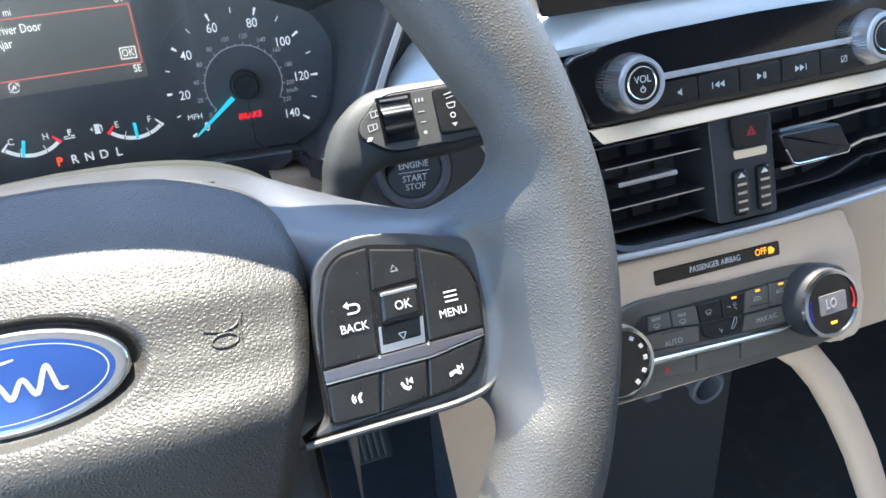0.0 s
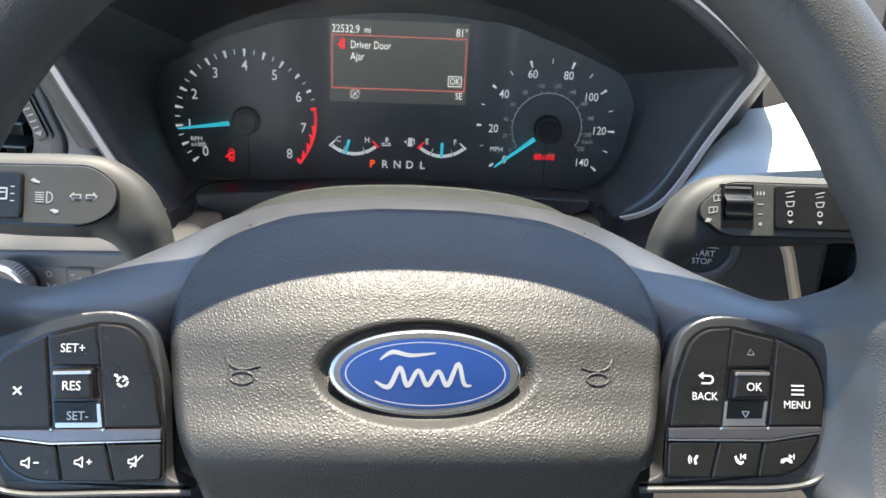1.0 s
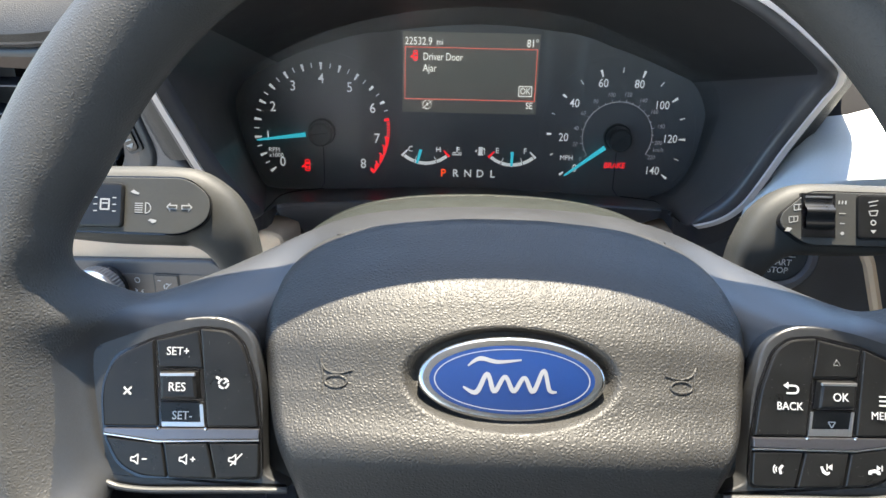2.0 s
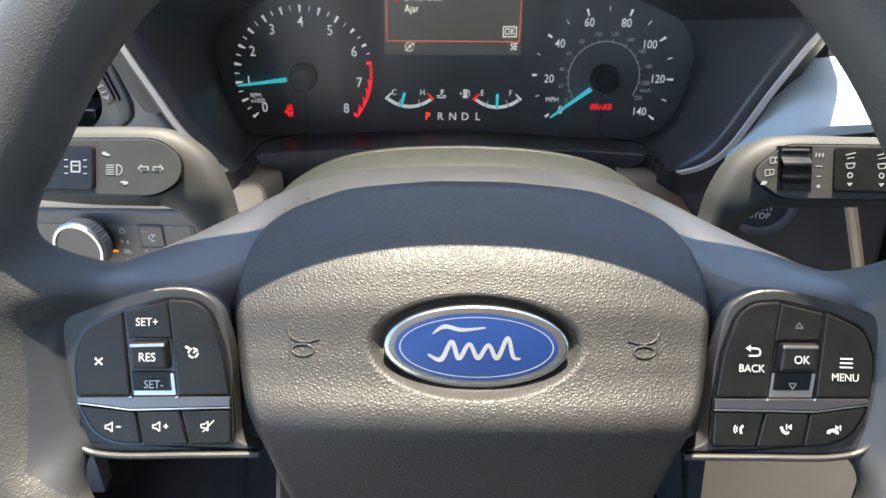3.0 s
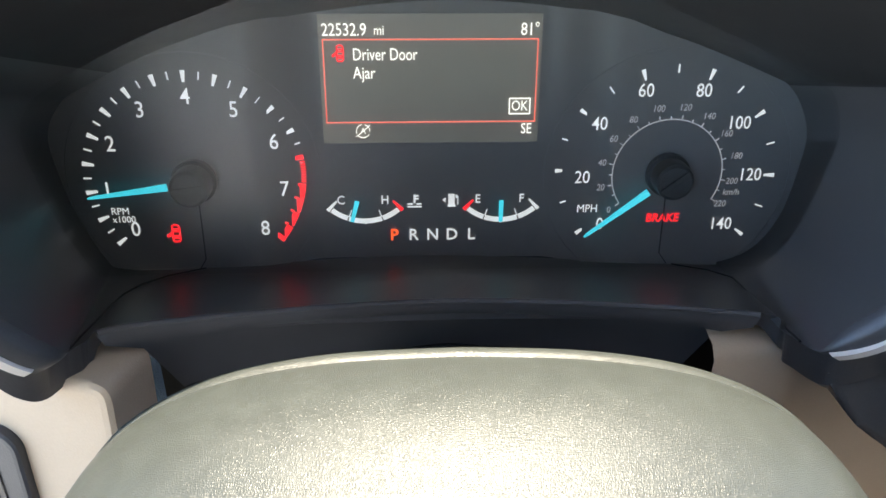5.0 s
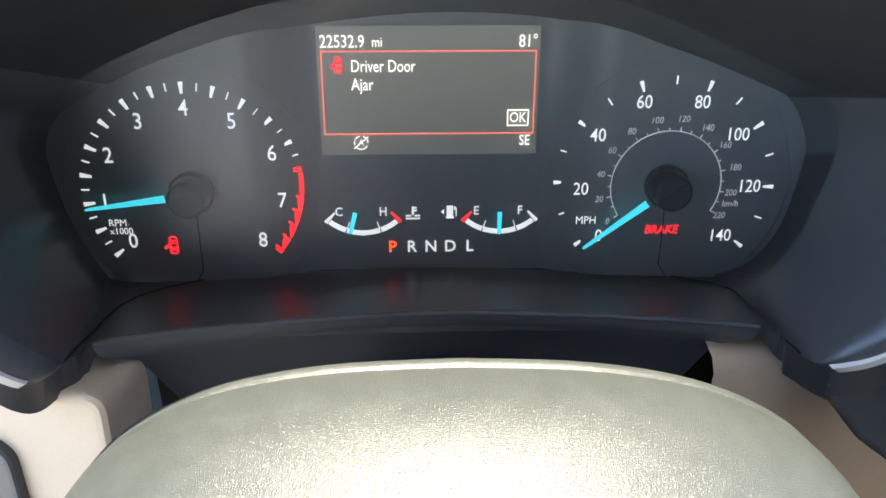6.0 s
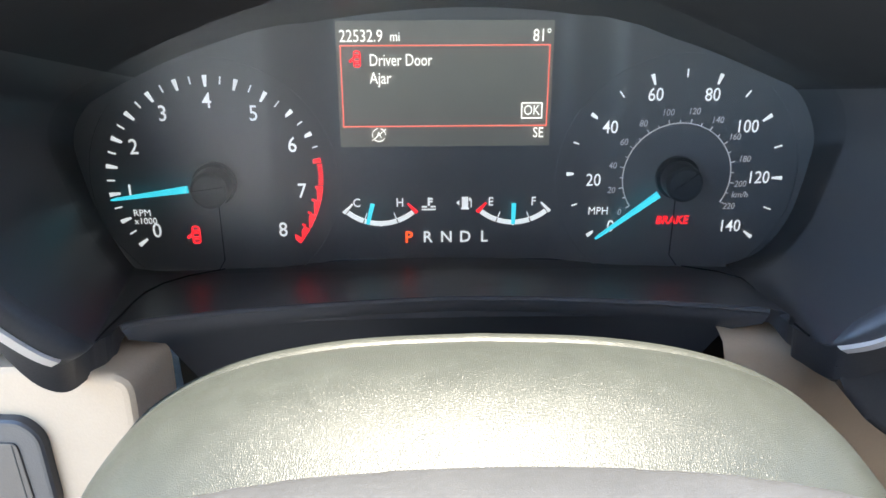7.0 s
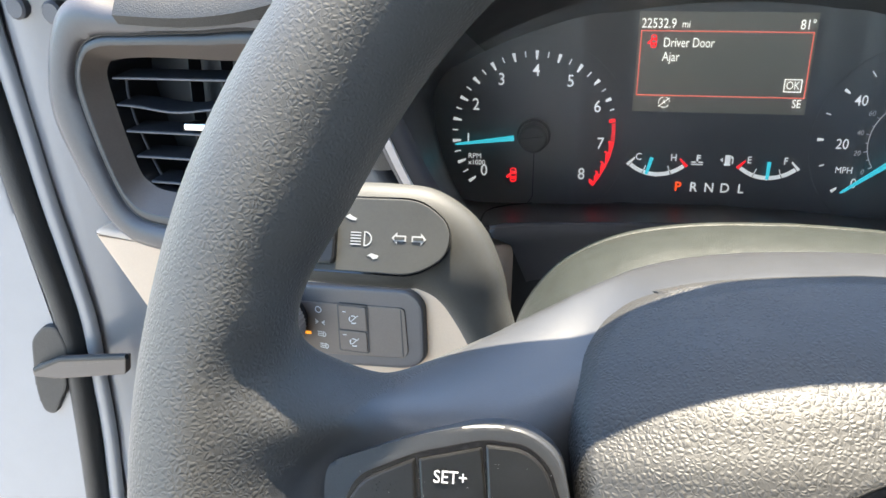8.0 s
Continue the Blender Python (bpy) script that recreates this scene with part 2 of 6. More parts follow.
def tube(path, r, n=10, flat=1.0, bm=None):
    """A bar of radius r along path."""
    P, rows = [Vector(p) for p in path], []
    for i, p in enumerate(P):
        d = (P[min(i + 1, len(P) - 1)] - P[max(i - 1, 0)]).normalized()
        u = d.cross(Vector((0, 1, 0)))
        u = u.normalized() if u.length > 1e-3 else Vector((1, 0, 0))
        w = u.cross(d)
        ri = r[i] if isinstance(r, (list, tuple)) else r
        rows.append([p + u * ri * math.cos(a) + w * ri * flat * math.sin(a) for a in (2 * math.pi * k / n for k in range(n))])
    own = sheet(rows, close_v=True, bm=bm)
    if bm is None:
        own.verts.ensure_lookup_table()
        own.faces.new(own.verts[:n])
        own.faces.new(own.verts[-n:])
    return own


def moved(bm, m):
    bmesh.ops.transform(bm, matrix=m, verts=bm.verts)
    return bm


LETTERS = {}


def writing(body, size, x, z, y, material, parent, name="lettering", wide=0.9, turn=0.0, slant=0.0, align="CENTER", bold=0.0, yaw=0.0):
    """Words on a panel, raised by a hair."""
    key = (body, size, slant, align, bold, material.name)
    if key not in LETTERS:
        cu = bpy.data.curves.new("letters", "FONT")
        cu.body, cu.size, cu.align_x, cu.align_y, cu.extrude, cu.shear, cu.offset = body, size, align, "CENTER", 0.00006, slant, bold * size
        cu.resolution_u = 3
        tmp = new("letters", cu)
        me = bpy.data.meshes.new_from_object(tmp.evaluated_get(bpy.context.evaluated_depsgraph_get()))
        bpy.data.objects.remove(tmp)
        me.materials.clear()
        me.materials.append(material)
        LETTERS[key] = me
    ob = new(name, LETTERS[key])
    ob.parent = parent
    ob.matrix_local = Matrix.Translation((x, y, z)) @ Matrix.Rotation(radians(yaw), 4, "Z") @ Matrix.Rotation(radians(90), 4, "X") @ Matrix.Rotation(radians(turn), 4, "Z") @ Matrix.Diagonal((wide, 1, 1, 1))
    return ob


def flat(name, pts, y, material, parent, label="", thick=0.00025):
    return part(name, slab(pts, y - thick, y), material, parent, label, 0)


def line(a, b, w):
    a, b = Vector(a), Vector(b)
    n = (b - a).orthogonal().normalized() * w / 2
    return [tuple(a + n), tuple(b + n), tuple(b - n), tuple(a - n)]


def arc(cx, cz, r, a0, a1, n=16):
    return [(cx + r * math.cos(radians(a0 + (a1 - a0) * k / n)), cz + r * math.sin(radians(a0 + (a1 - a0) * k / n))) for k in range(n + 1)]


def band(cx, cz, r0, r1, a0, a1, n=16):
    return arc(cx, cz, r1, a0, a1, n) + arc(cx, cz, r0, a1, a0, n)


# ---- the car's shell, closed round the camera ----
I4 = Matrix.Identity(4)


def block(x0, y0, z0, x1, y1, z1, bev=0.0):
    bm = bmesh.new()
    bmesh.ops.create_cube(bm, size=1, matrix=Matrix.Translation(((x0 + x1) / 2, (y0 + y1) / 2, (z0 + z1) / 2)) @ Matrix.Diagonal((x1 - x0, y1 - y0, z1 - z0, 1)))
    if bev:
        bmesh.ops.bevel(bm, geom=bm.edges[:], offset=bev, segments=2, affect="EDGES")
    return bm


# out of view; its paleness is chosen as a reflector for the dials
single("ground", block(-60, -60, -0.5, 60, 60, -0.42), BOUNCE_GROUND, I4, "unseen ground outside the car, pale to bounce light inside", "ground", "structure")
single("floor", block(-0.42, -1.9, -0.06, 1.2, 1.1, 0.0), CARPET, I4, "black carpeted car floor", "floor", "structure")
single("ceiling", block(-0.45, -1.9, 1.27, 1.2, 0.02, 1.32), LINER, I4, "pale cloth headliner of the car", "ceiling", "structure")
# added full height where a rear window would let sky into reflections
single("wall_rear", block(-0.45, -1.95, 0.0, 1.2, -1.9, 1.30), LINER, I4, "unseen plain wall added to close off the sky behind", "wall", "structure")
single("wall_right", block(1.15, -1.9, 0.0, 1.2, 1.1, 0.82), BEIGE, I4, "beige door side of the cabin", "wall", "structure")
# added dark blocker: hides bright sky from the radio panel's reflection
single("wall_right_rear", block(1.15, -1.9, 0.82, 1.2, -0.55, 1.27), MATTE, I4, "unseen dark wall added to keep sky out of the gloss panels", "wall", "structure")
single("wall_left", block(-0.415, -0.4, 0.0, -0.385, 1.0, 0.235), CARPET, I4, "black kick panel beside the footwell", "wall", "structure")
single("wall_front", block(-0.36, 1.0, 0.0, 1.15, 1.05, 0.66), CARPET, I4, "dark bulkhead ahead of the footwell", "wall", "structure")

# ---- steering wheel ----
WHEEL = place((0.0055, 0.0028, 0.664), 29.9, -2.2)
wheel = thing("steering_wheel", WHEEL, "dark grey grained steering wheel with a thick rim and button spokes", "steering wheel")
RIM_R, RIM_T = 0.1653, 0.0178


def rim_mesh():
    """A round bar that narrows above each spoke and swells inwards where it meets it."""
    turns = sorted([360 * k / 240 for k in range(240)] + [c + 0.4 * k + 0.05 for c in (0, 180) for k in range(-30, 31)])
    rows = []
    for turn in turns:
        a = radians(turn)
        side = abs(math.cos(a)) > 0.5
        zz = RIM_R * math.sin(a)
        waist = side * math.exp(-((zz - 0.030) / 0.020) ** 2)
        web = side * (max(0.0, min(1.0, (0.0235 - zz) / 0.0135)) * max(0.0, min(1.0, (zz + 0.070) / 0.014))) ** 2
        fade = max(0.0, min(1.0, (zz + 0.010) / 0.014))
        reach = 0.012 + 0.018 * fade * fade * (3 - 2 * fade)
        lean_back = 2.2 * max(0.0, zz - 0.003) * web ** 0.5
        row = []
        for j in range(44):
            b = 2 * math.pi * j / 44
            rr = RIM_T * (1 + 0.05 * math.cos(2 * b))
            inward = max(0.0, -math.cos(b))
            off = rr * math.cos(b) + 0.0050 * waist * inward - reach * web * inward ** 2
            y = rr * math.sin(b) * 1.04 * (1 - 0.2 * web * inward) + (0.032 * web + lean_back) * inward ** 2
            row.append(((RIM_R + off) * math.cos(a), y, (RIM_R + off) * math.sin(a)))
        rows.append(row)
    return sheet(rows, close_u=True, close_v=True)


# half-width stations of the spoke frame: x, then (y, z) of back edge, front crease, face, foot
SPOKE = [
    (0.000, (0.078, 0.0518), (0.051, 0.0425), 0.034, -0.070),
    (0.035, (0.0775, 0.0505), (0.051, 0.0405), 0.033, -0.068),
    (0.062, (0.0755, 0.0465), (0.049, 0.0365), 0.030, -0.064),
    (0.080, (0.070, 0.0395), (0.052, 0.0250), 0.034, -0.060),
    (0.095, (0.064, 0.0300), (0.038, 0.0130), 0.0190, -0.058),
    (0.112, (0.056, 0.0215), (0.023, 0.0075), 0.0125, -0.057),
    (0.130, (0.046, 0.0135), (0.0155, 0.0035), 0.0110, -0.055),
    (0.146, (0.034, 0.0075), (0.0090, -0.002), 0.0085, -0.050),
    (0.160, (0.022, 0.0030), (0.006, -0.004), 0.0020, -0.042),
]


def eased(x, xs, col, w=0.011):
    """A station table read at |x|, rounded over a width w."""
    return float(np.mean(np.interp(np.abs(x + np.linspace(-w, w, 9)), xs, col)))


def spoke_mesh():
    xs = np.array([s[0] for s in SPOKE])
    cols = np.array([[*s[1], *s[2], s[3], s[4]] for s in SPOKE])
    rows = []
    for k in range(81):
        x = -0.160 + 0.32 * k / 80
        ye, ze, yc, zc, yf, zb = (eased(x, xs, c) for c in cols.T)
        loop = [(ye + 0.004, ze - 0.008), (ye, ze - 0.0006), (ye - 0.002, ze), ((ye + yc) / 2, (ze + zc) / 2 + 0.0012), (yc, zc), (yf + (yc - yf) * 0.25, zc - (zc - zb) * 0.12), (yf, zc - (zc - zb) * 0.3),
                (yf, zb + 0.006), (yf + 0.005, zb), (yf + 0.028, zb + 0.004), (ye + 0.004, zb + 0.03)]
        rows.append([(x, v[0], v[1]) for v in chaikin([Vector(p) for p in loop], 2)])
    bm = sheet(rows, close_v=True)
    bm.verts.ensure_lookup_table()
    n = len(rows[0])
    bm.faces.new(bm.verts[:n])
    bm.faces.new(bm.verts[-n:])
    return bm


def fused(bms, voxel):
    """Closed forms melted into one skin: its points and its quads."""
    me = bpy.data.meshes.new("blank")
    whole = bmesh.new()
    for bm in bms:
        bmesh.ops.recalc_face_normals(bm, faces=bm.faces)
        bm.to_mesh(me)
        bm.free()
        whole.from_mesh(me)
    whole.to_mesh(me)
    whole.free()
    tmp = new("blank", me)
    mod = tmp.modifiers.new("melt", "REMESH")
    mod.mode, mod.voxel_size, mod.adaptivity = "VOXEL", voxel, 0.0
    got = bpy.data.meshes.new_from_object(tmp.evaluated_get(bpy.context.evaluated_depsgraph_get()))
    bpy.data.objects.remove(tmp)
    co, ed = np.zeros(len(got.vertices) * 3), np.zeros(len(got.edges) * 2, dtype=np.int64)
    got.vertices.foreach_get("co", co)
    got.edges.foreach_get("vertices", ed)
    return co.reshape(-1, 3), ed.reshape(-1, 2), [tuple(p.vertices) for p in got.polygons]


def softened(co, ed, weight, times):
    """Points drawn towards their neighbours, by weight."""
    ed = ed[(weight[ed[:, 0]] > 0) | (weight[ed[:, 1]] > 0)]
    ends, others, n = np.concatenate((ed[:, 0], ed[:, 1])), np.concatenate((ed[:, 1], ed[:, 0])), len(co)
    count = np.maximum(np.bincount(ends, minlength=n), 1)
    for _ in range(times):
        pull = np.stack([np.bincount(ends, co[others, i], n) / count for i in range(3)], axis=1) - co
        co = co + 0.6 * weight[:, None] * pull
    return co


# rim and spokes are one moulding: a smooth web joins them, and a seam divides the grained rim from the satin spokes
skin, edges, quads = fused((rim_mesh(), spoke_mesh()), 0.0013)
skin = softened(skin, edges, np.ones(len(skin)), 3)
near = np.clip((np.abs(skin[:, 0]) - 0.104) / 0.022, 0, 1) * np.clip((skin[:, 2] + 0.085) / 0.02, 0, 1) * np.clip((0.050 - skin[:, 2]) / 0.02, 0, 1)
skin = softened(skin, edges, near, 45)
mids = skin[np.array(quads)].mean(axis=1)
seam_x = np.interp(mids[:, 2], (-0.070, -0.055, -0.0106, -0.0065, 0.001, 0.0074, 0.0136, 0.020, 0.050), (0.126, 0.146, 0.151, 0.147, 0.140, 0.133, 0.1226, 0.112, 0.100))
is_spoke = (np.abs(mids[:, 0]) < seam_x) & (np.abs(mids[:, 2]) < 0.08)
for name, material, keep, label in (("rim", RIM, ~is_spoke, "dark grey rim with pebbled leather grain"), ("spoke_frame", SATIN, is_spoke, "smooth satin charcoal spoke frame")):
    faces = [quads[i] for i in np.flatnonzero(keep)]
    used = sorted({v for f in faces for v in f})
    index = {v: i for i, v in enumerate(used)}
    me = bpy.data.meshes.new(name)
    me.from_pydata([tuple(skin[v]) for v in used], [], [tuple(index[v] for v in f) for f in faces])
    me.materials.append(material)
    me.shade_smooth()
    ob = new(name, me)
    ob.parent = wheel
    tagged(ob, label)


# lower spoke, under the pad
part("lower_spoke", sheet([[(s * w, y, z) for s, y in ((-1, 0.045), (-0.8, 0.02), (0, 0.012), (0.8, 0.02), (1, 0.045))] for w, z in ((0.066, -0.055), (0.055, -0.085), (0.045, -0.115), (0.042, -0.150), (0.05, -0.166))]), SATIN, wheel)

PAD_PROFILE = [(0.0456, 0.052), (0.0440, 0.0450), (0.037, 0.037), (0.027, 0.0255), (0.014, 0.0145), (0.000, 0.0075), (-0.0135, 0.0045), (-0.026, 0.000), (-0.036, -0.006), (-0.042, -0.006), (-0.055, 0.001), (-0.075, 0.012), (-0.090, 0.030)]


def pad_depth(x, z):
    s = z + 0.0105 * (abs(x) / 0.072) ** 2.4 * max(0.0, min(1.0, (z + 0.02) / 0.05))
    zs = [p[0] for p in reversed(PAD_PROFILE)]
    ys = [p[1] for p in reversed(PAD_PROFILE)]
    # smooth the profile a little
    y = sum(np.interp(s + d, zs, ys) for d in (-0.003, -0.0015, 0, 0.0015, 0.003)) / 5
    return y + 0.011 * (abs(x) / 0.09) ** 3


def pad_half(z):
    zs = [-0.09, -0.075, -0.0515, -0.0266, -0.005, 0.0065, 0.020, 0.030, 0.0359, 0.0395, 0.0418, 0.0431, 0.0438]
    ws = [0.062, 0.066, 0.0735, 0.0825, 0.0872, 0.0882, 0.0858, 0.0790, 0.0705, 0.0570, 0.0380, 0.0230, 0.0130]
    w = 0.004 if z < 0.036 else 0.0012
    return float(np.mean(np.interp(z + np.linspace(-w, w, 7), zs, ws)))


def pad_mesh():
    rows, n = [], 110
    zl = list(np.linspace(-0.090, -0.0345, 34)) + list(np.linspace(-0.034, 0.006, 110)) + list(np.linspace(0.0065, 0.028, 24)) + list(np.linspace(0.0295, 0.0437, 28))
    for z in zl:
        w = max(pad_half(z), 0.0008)
        row = []
        # the border turns back by a small radius
        for k in range(-n, n + 1):
            u = k / n
            x = w * math.sin(u * math.pi / 2) if abs(u) < 1 else w * u
            y = pad_depth(x, z)
            e = (w - abs(x))
            back = 0.007 * max(0.0, 1 - e / 0.006) ** 2 + 0.004 * max(0.0, 1 - (0.0438 - z) / 0.003) ** 2
            # oval dish round the badge
            q = math.sqrt(((x - 0.0006) / 0.0350) ** 2 + ((z + 0.0142) / 0.0164) ** 2)
            dish = 0.0060 * (lambda t: t * t * (3 - 2 * t))(max(0.0, min(1.0, (1.07 - q) / 0.15)))
            row.append((x, y + back + dish, z))
        rows.append([(row[0][0], row[0][1] + 0.025, row[0][2])] + row + [(row[-1][0], row[-1][1] + 0.025, row[-1][2])])
    rows.append([(x, y + 0.02, z - 0.0004) for x, y, z in rows[-1]])
    return sheet(rows)


pad = part("airbag_cover", pad_mesh(), PAD, wheel, "grey pebble-grained airbag cover", 60)

# badge: chrome ring, blue oval and a pale flourish of plain strokes
EC, EY = (0.0008, -0.0145), 0.0030


def oval(a, b, n=64, cx=EC[0], cz=EC[1]):
    return [(cx + a * math.cos(t), cz + b * math.sin(t)) for t in (2 * math.pi * k / n for k in range(n))]


badge = part("badge", slab(oval(0.0318, 0.0142), EY + 0.0004, EY + 0.007, 0.0018, 4), RING, wheel, "chrome oval badge with a blue face")


def dome(a, b, y, rise):
    rows = [[(EC[0] + a * s * math.cos(t), y - rise * (1 - s * s), EC[1] + b * s * math.sin(t)) for t in (2 * math.pi * k / 64 for k in range(64))] for s in (1.0, 0.85, 0.7, 0.5, 0.3, 0.12, 0.001)]
    return sheet(rows, close_v=True)


part("badge_face", dome(0.0279, 0.0115, EY + 0.0002, 0.0008), BLUE, badge, "glossy blue oval face")
part("badge_line", sheet([[(EC[0] + a * math.cos(t), EY - 0.00012, EC[1] + b * math.sin(t)) for t in (2 * math.pi * k / 64 for k in range(64))] for a, b in ((0.0263, 0.0104), (0.0259, 0.0101))], close_v=True), BRIGHT, badge)


def stroke(pts, widths):
    P = catmull([(x, 0, z) for x, z in pts], 72, closed=False)
    w = np.interp(np.linspace(0, 1, 72), np.linspace(0, 1, len(widths)), widths)
    rows = []
    for i, p in enumerate(P):
        d = (P[min(i + 1, 71)] - P[max(i - 1, 0)]).normalized()
        n = Vector((-d.z, 0, d.x)) * w[i] / 2
        lie = EY + 0.0002 - 0.0008 * (1 - (p.x / 0.0279) ** 2 - (p.z / 0.0115) ** 2) - 0.00015
        rows.append([(EC[0] + (p + n).x, lie, EC[1] + (p + n).z), (EC[0] + (p - n).x, lie, EC[1] + (p - n).z)])
    return sheet(rows)


# a plain wavy flourish in the badge's silver, no letters
for pts, widths in (
    ([(-0.0150, 0.0045), (-0.0110, 0.0070), (-0.0050, 0.0060), (0.0030, 0.0068)], [0.0005, 0.0015, 0.0013, 0.0005]),
    ([(-0.0165, -0.0025), (-0.0120, -0.0042), (-0.0085, 0.0020), (-0.0060, -0.0038), (-0.0025, 0.0012), (0.0005, -0.0036), (0.0040, 0.0010), (0.0070, -0.0036), (0.0105, 0.0035), (0.0125, -0.0030), (0.0150, -0.0036)], [0.0006, 0.0017, 0.0014, 0.0016, 0.0013, 0.0016, 0.0013, 0.0016, 0.0013, 0.0014, 0.0005]),
):
    part("badge_stroke", stroke(pts, widths), BRIGHT, badge, smooth=0)

# raised horn signs: a swept bar with a tail, over an oval
for sx, dz in ((-1, 0.0), (1, 0.0007)):
    def on_pad(pts):
        return [Vector((sx * x, pad_depth(sx * x, z + dz) - 0.0001, z + dz)) for x, z in pts]

    bar = [(p.x, p.z) for p in catmull([(0.0648, 0, -0.0098), (0.0628, 0, -0.0130), (0.0585, 0, -0.0142), (0.0533, 0, -0.0130)], 16, closed=False)]
    part("horn_sign", tube(on_pad(bar), 0.00042, 8), PAD, pad, "raised horn sign")
    part("horn_sign", tube(on_pad([(0.0588 + 0.0038 * math.cos(t), -0.0168 + 0.0019 * math.sin(t)) for t in (2 * math.pi * k / 32 for k in range(33))]), 0.00048, 8), PAD, pad, "raised horn sign")
    part("horn_sign", tube(on_pad([(0.0648, -0.0098), (0.0639, -0.0130), (0.0636, -0.0165), (0.0636, -0.0200)]), [0.0005, 0.00042, 0.0003, 0.0002], 8), PAD, pad, "raised horn sign")


# switch panels: drawn for one side in s, the distance from the wheel's middle
def panel_y(s):
    return 0.0120 - 0.085 * (s - 0.084)


def lift(s, side):
    return 0.0022 + 0.03 * (s - 0.11) if side > 0 else 0.0


def lean(bm, side):
    for v in bm.verts:
        s = v.co.x
        v.co.y += panel_y(s)
        v.co.x = s * side
        v.co.z += lift(s, side)
    return bm


def key(name, pts, parent, side, up=0.0, r=0.0012, material=BUTTON, label="", deep=0.004, bev=0.0006):
    return part(name, lean(pillow(pts, r, -0.0012 - up, deep, max(bev, 0.00005)), side), material, parent, label)


for side in (-1, 1):
    sw = part("switch_panel", lean(slab(rounded([(0.0740, -0.0548), (0.1310, -0.0548), (0.1400, -0.0500), (0.1440, -0.0400), (0.1460, -0.0200), (0.1440, -0.0080), (0.1360, -0.0050), (0.1220, 0.0004), (0.1070, 0.0040), (0.0970, 0.0034), (0.0890, -0.0020), (0.0850, -0.0200), (0.0836, -0.0500)], [0.002, 0.008, 0.008, 0.008, 0.008, 0.006, 0.006, 0.006, 0.006, 0.006, 0.006, 0.01, 0.002], 5), 0.0010, 0.012, 0.0012, 3), side), SATIN, wheel, "satin black switch housing")
    part("panel_lip", lean(tube(catmull([(0.0750, -0.0006, -0.0552), (0.1000, -0.0006, -0.0552), (0.1250, -0.0006, -0.0550), (0.1370, -0.0006, -0.0515), (0.1425, -0.0002, -0.0420)], 24, closed=False), 0.0012, 10), side), SATIN, sw, "rounded lower lip")
    part("button_well", lean(slab(rounded([(0.0836, -0.0519), (0.1252, -0.0513), (0.1325, -0.0470), (0.1372, -0.0375), (0.1386, -0.0240), (0.1380, -0.0175), (0.1346, -0.0094), (0.1218, -0.0034), (0.1064, 0.0006), (0.0968, 0.0000), (0.0914, -0.0044), (0.0866, -0.0179), (0.0844, -0.0335)], 0.003, 4), 0.0002, 0.006), side), GLOSS, sw)
    outer = key("button", [(0.1189, -0.0337), (0.1368, -0.0337), (0.1377, -0.0238), (0.1371, -0.0179), (0.1339, -0.0103), (0.1216, -0.0044)], sw, side, r=[0.0006, 0.0008, 0.004, 0.004, 0.005, 0.0006])
    inner = key("button", [(0.0853, -0.0337), (0.1025, -0.0337), (0.1060, -0.0004), (0.0972, -0.0008), (0.0922, -0.0048), (0.0876, -0.0179)], sw, side, r=[0.0006, 0.0006, 0.0006, 0.003, 0.004, 0.004])
    rocker_up = key("rocker", [(0.1049, -0.0140), (0.1197, -0.0140), (0.1209, -0.0046), (0.1068, -0.0010)], sw, side, up=-0.0008, r=0.0005)
    rocker_dn = key("rocker", [(0.1033, -0.0338), (0.1180, -0.0338), (0.1190, -0.0252), (0.1042, -0.0252)], sw, side, up=-0.0010, r=0.0005)
    # bright metal strip stands in for light caught on the rocker's edge
    key("rocker_edge", [(0.1036, -0.0338), (0.1178, -0.0338), (0.1188, -0.0256), (0.1178, -0.0256), (0.1170, -0.0314), (0.1046, -0.0314), (0.1052, -0.0256), (0.1044, -0.0256)] if side > 0 else [(0.1036, -0.0338), (0.1178, -0.0338), (0.1180, -0.0322), (0.1050, -0.0322), (0.1056, -0.0262), (0.1045, -0.0262)], sw, side, up=-0.0006, r=0.0002, material=SATINCHROME, label="bright strip for the rocker's lit edge", bev=0.0)
    middle = key("roller", [(0.1054, -0.0244), (0.1179, -0.0244), (0.1186, -0.0150), (0.1066, -0.0148)], sw, side, up=0.0022, r=0.0006, bev=0.0012)
    key("roller_edge", [(0.1066, -0.0163), (0.1182, -0.0165), (0.1183, -0.0154), (0.1067, -0.0152)], sw, side, up=0.0023, r=0.0003, material=SATINCHROME, bev=0.0002)
    part("chrome_strip", lean(slab(rounded([(0.0850, -0.0377), (0.1190, -0.0382), (0.1366, -0.0358), (0.1366, -0.0343), (0.0850, -0.0343)], 0.0004, 2), -0.0015, 0.004, 0.0003, 2), side), STRIP, sw, "thin dark satin metal strip")
    part("strip_edge", lean(slab(rounded([(0.0850, -0.0385), (0.1190, -0.0390), (0.1366, -0.0365), (0.1366, -0.0359), (0.1190, -0.0383), (0.0850, -0.0378)], 0.0002, 2), -0.0014, 0.004, 0.0002, 2), side), CHROME, sw, "bright lower edge of the strip")
    key("button", [(0.0845, -0.0510), (0.0990, -0.0513), (0.1018, -0.0391), (0.0850, -0.0391)], sw, side, r=[0.002, 0.0006, 0.0006, 0.0006])
    key("button", [(0.0996, -0.0513), (0.1148, -0.0509), (0.1168, -0.0394), (0.1024, -0.0391)], sw, side, r=0.0006)
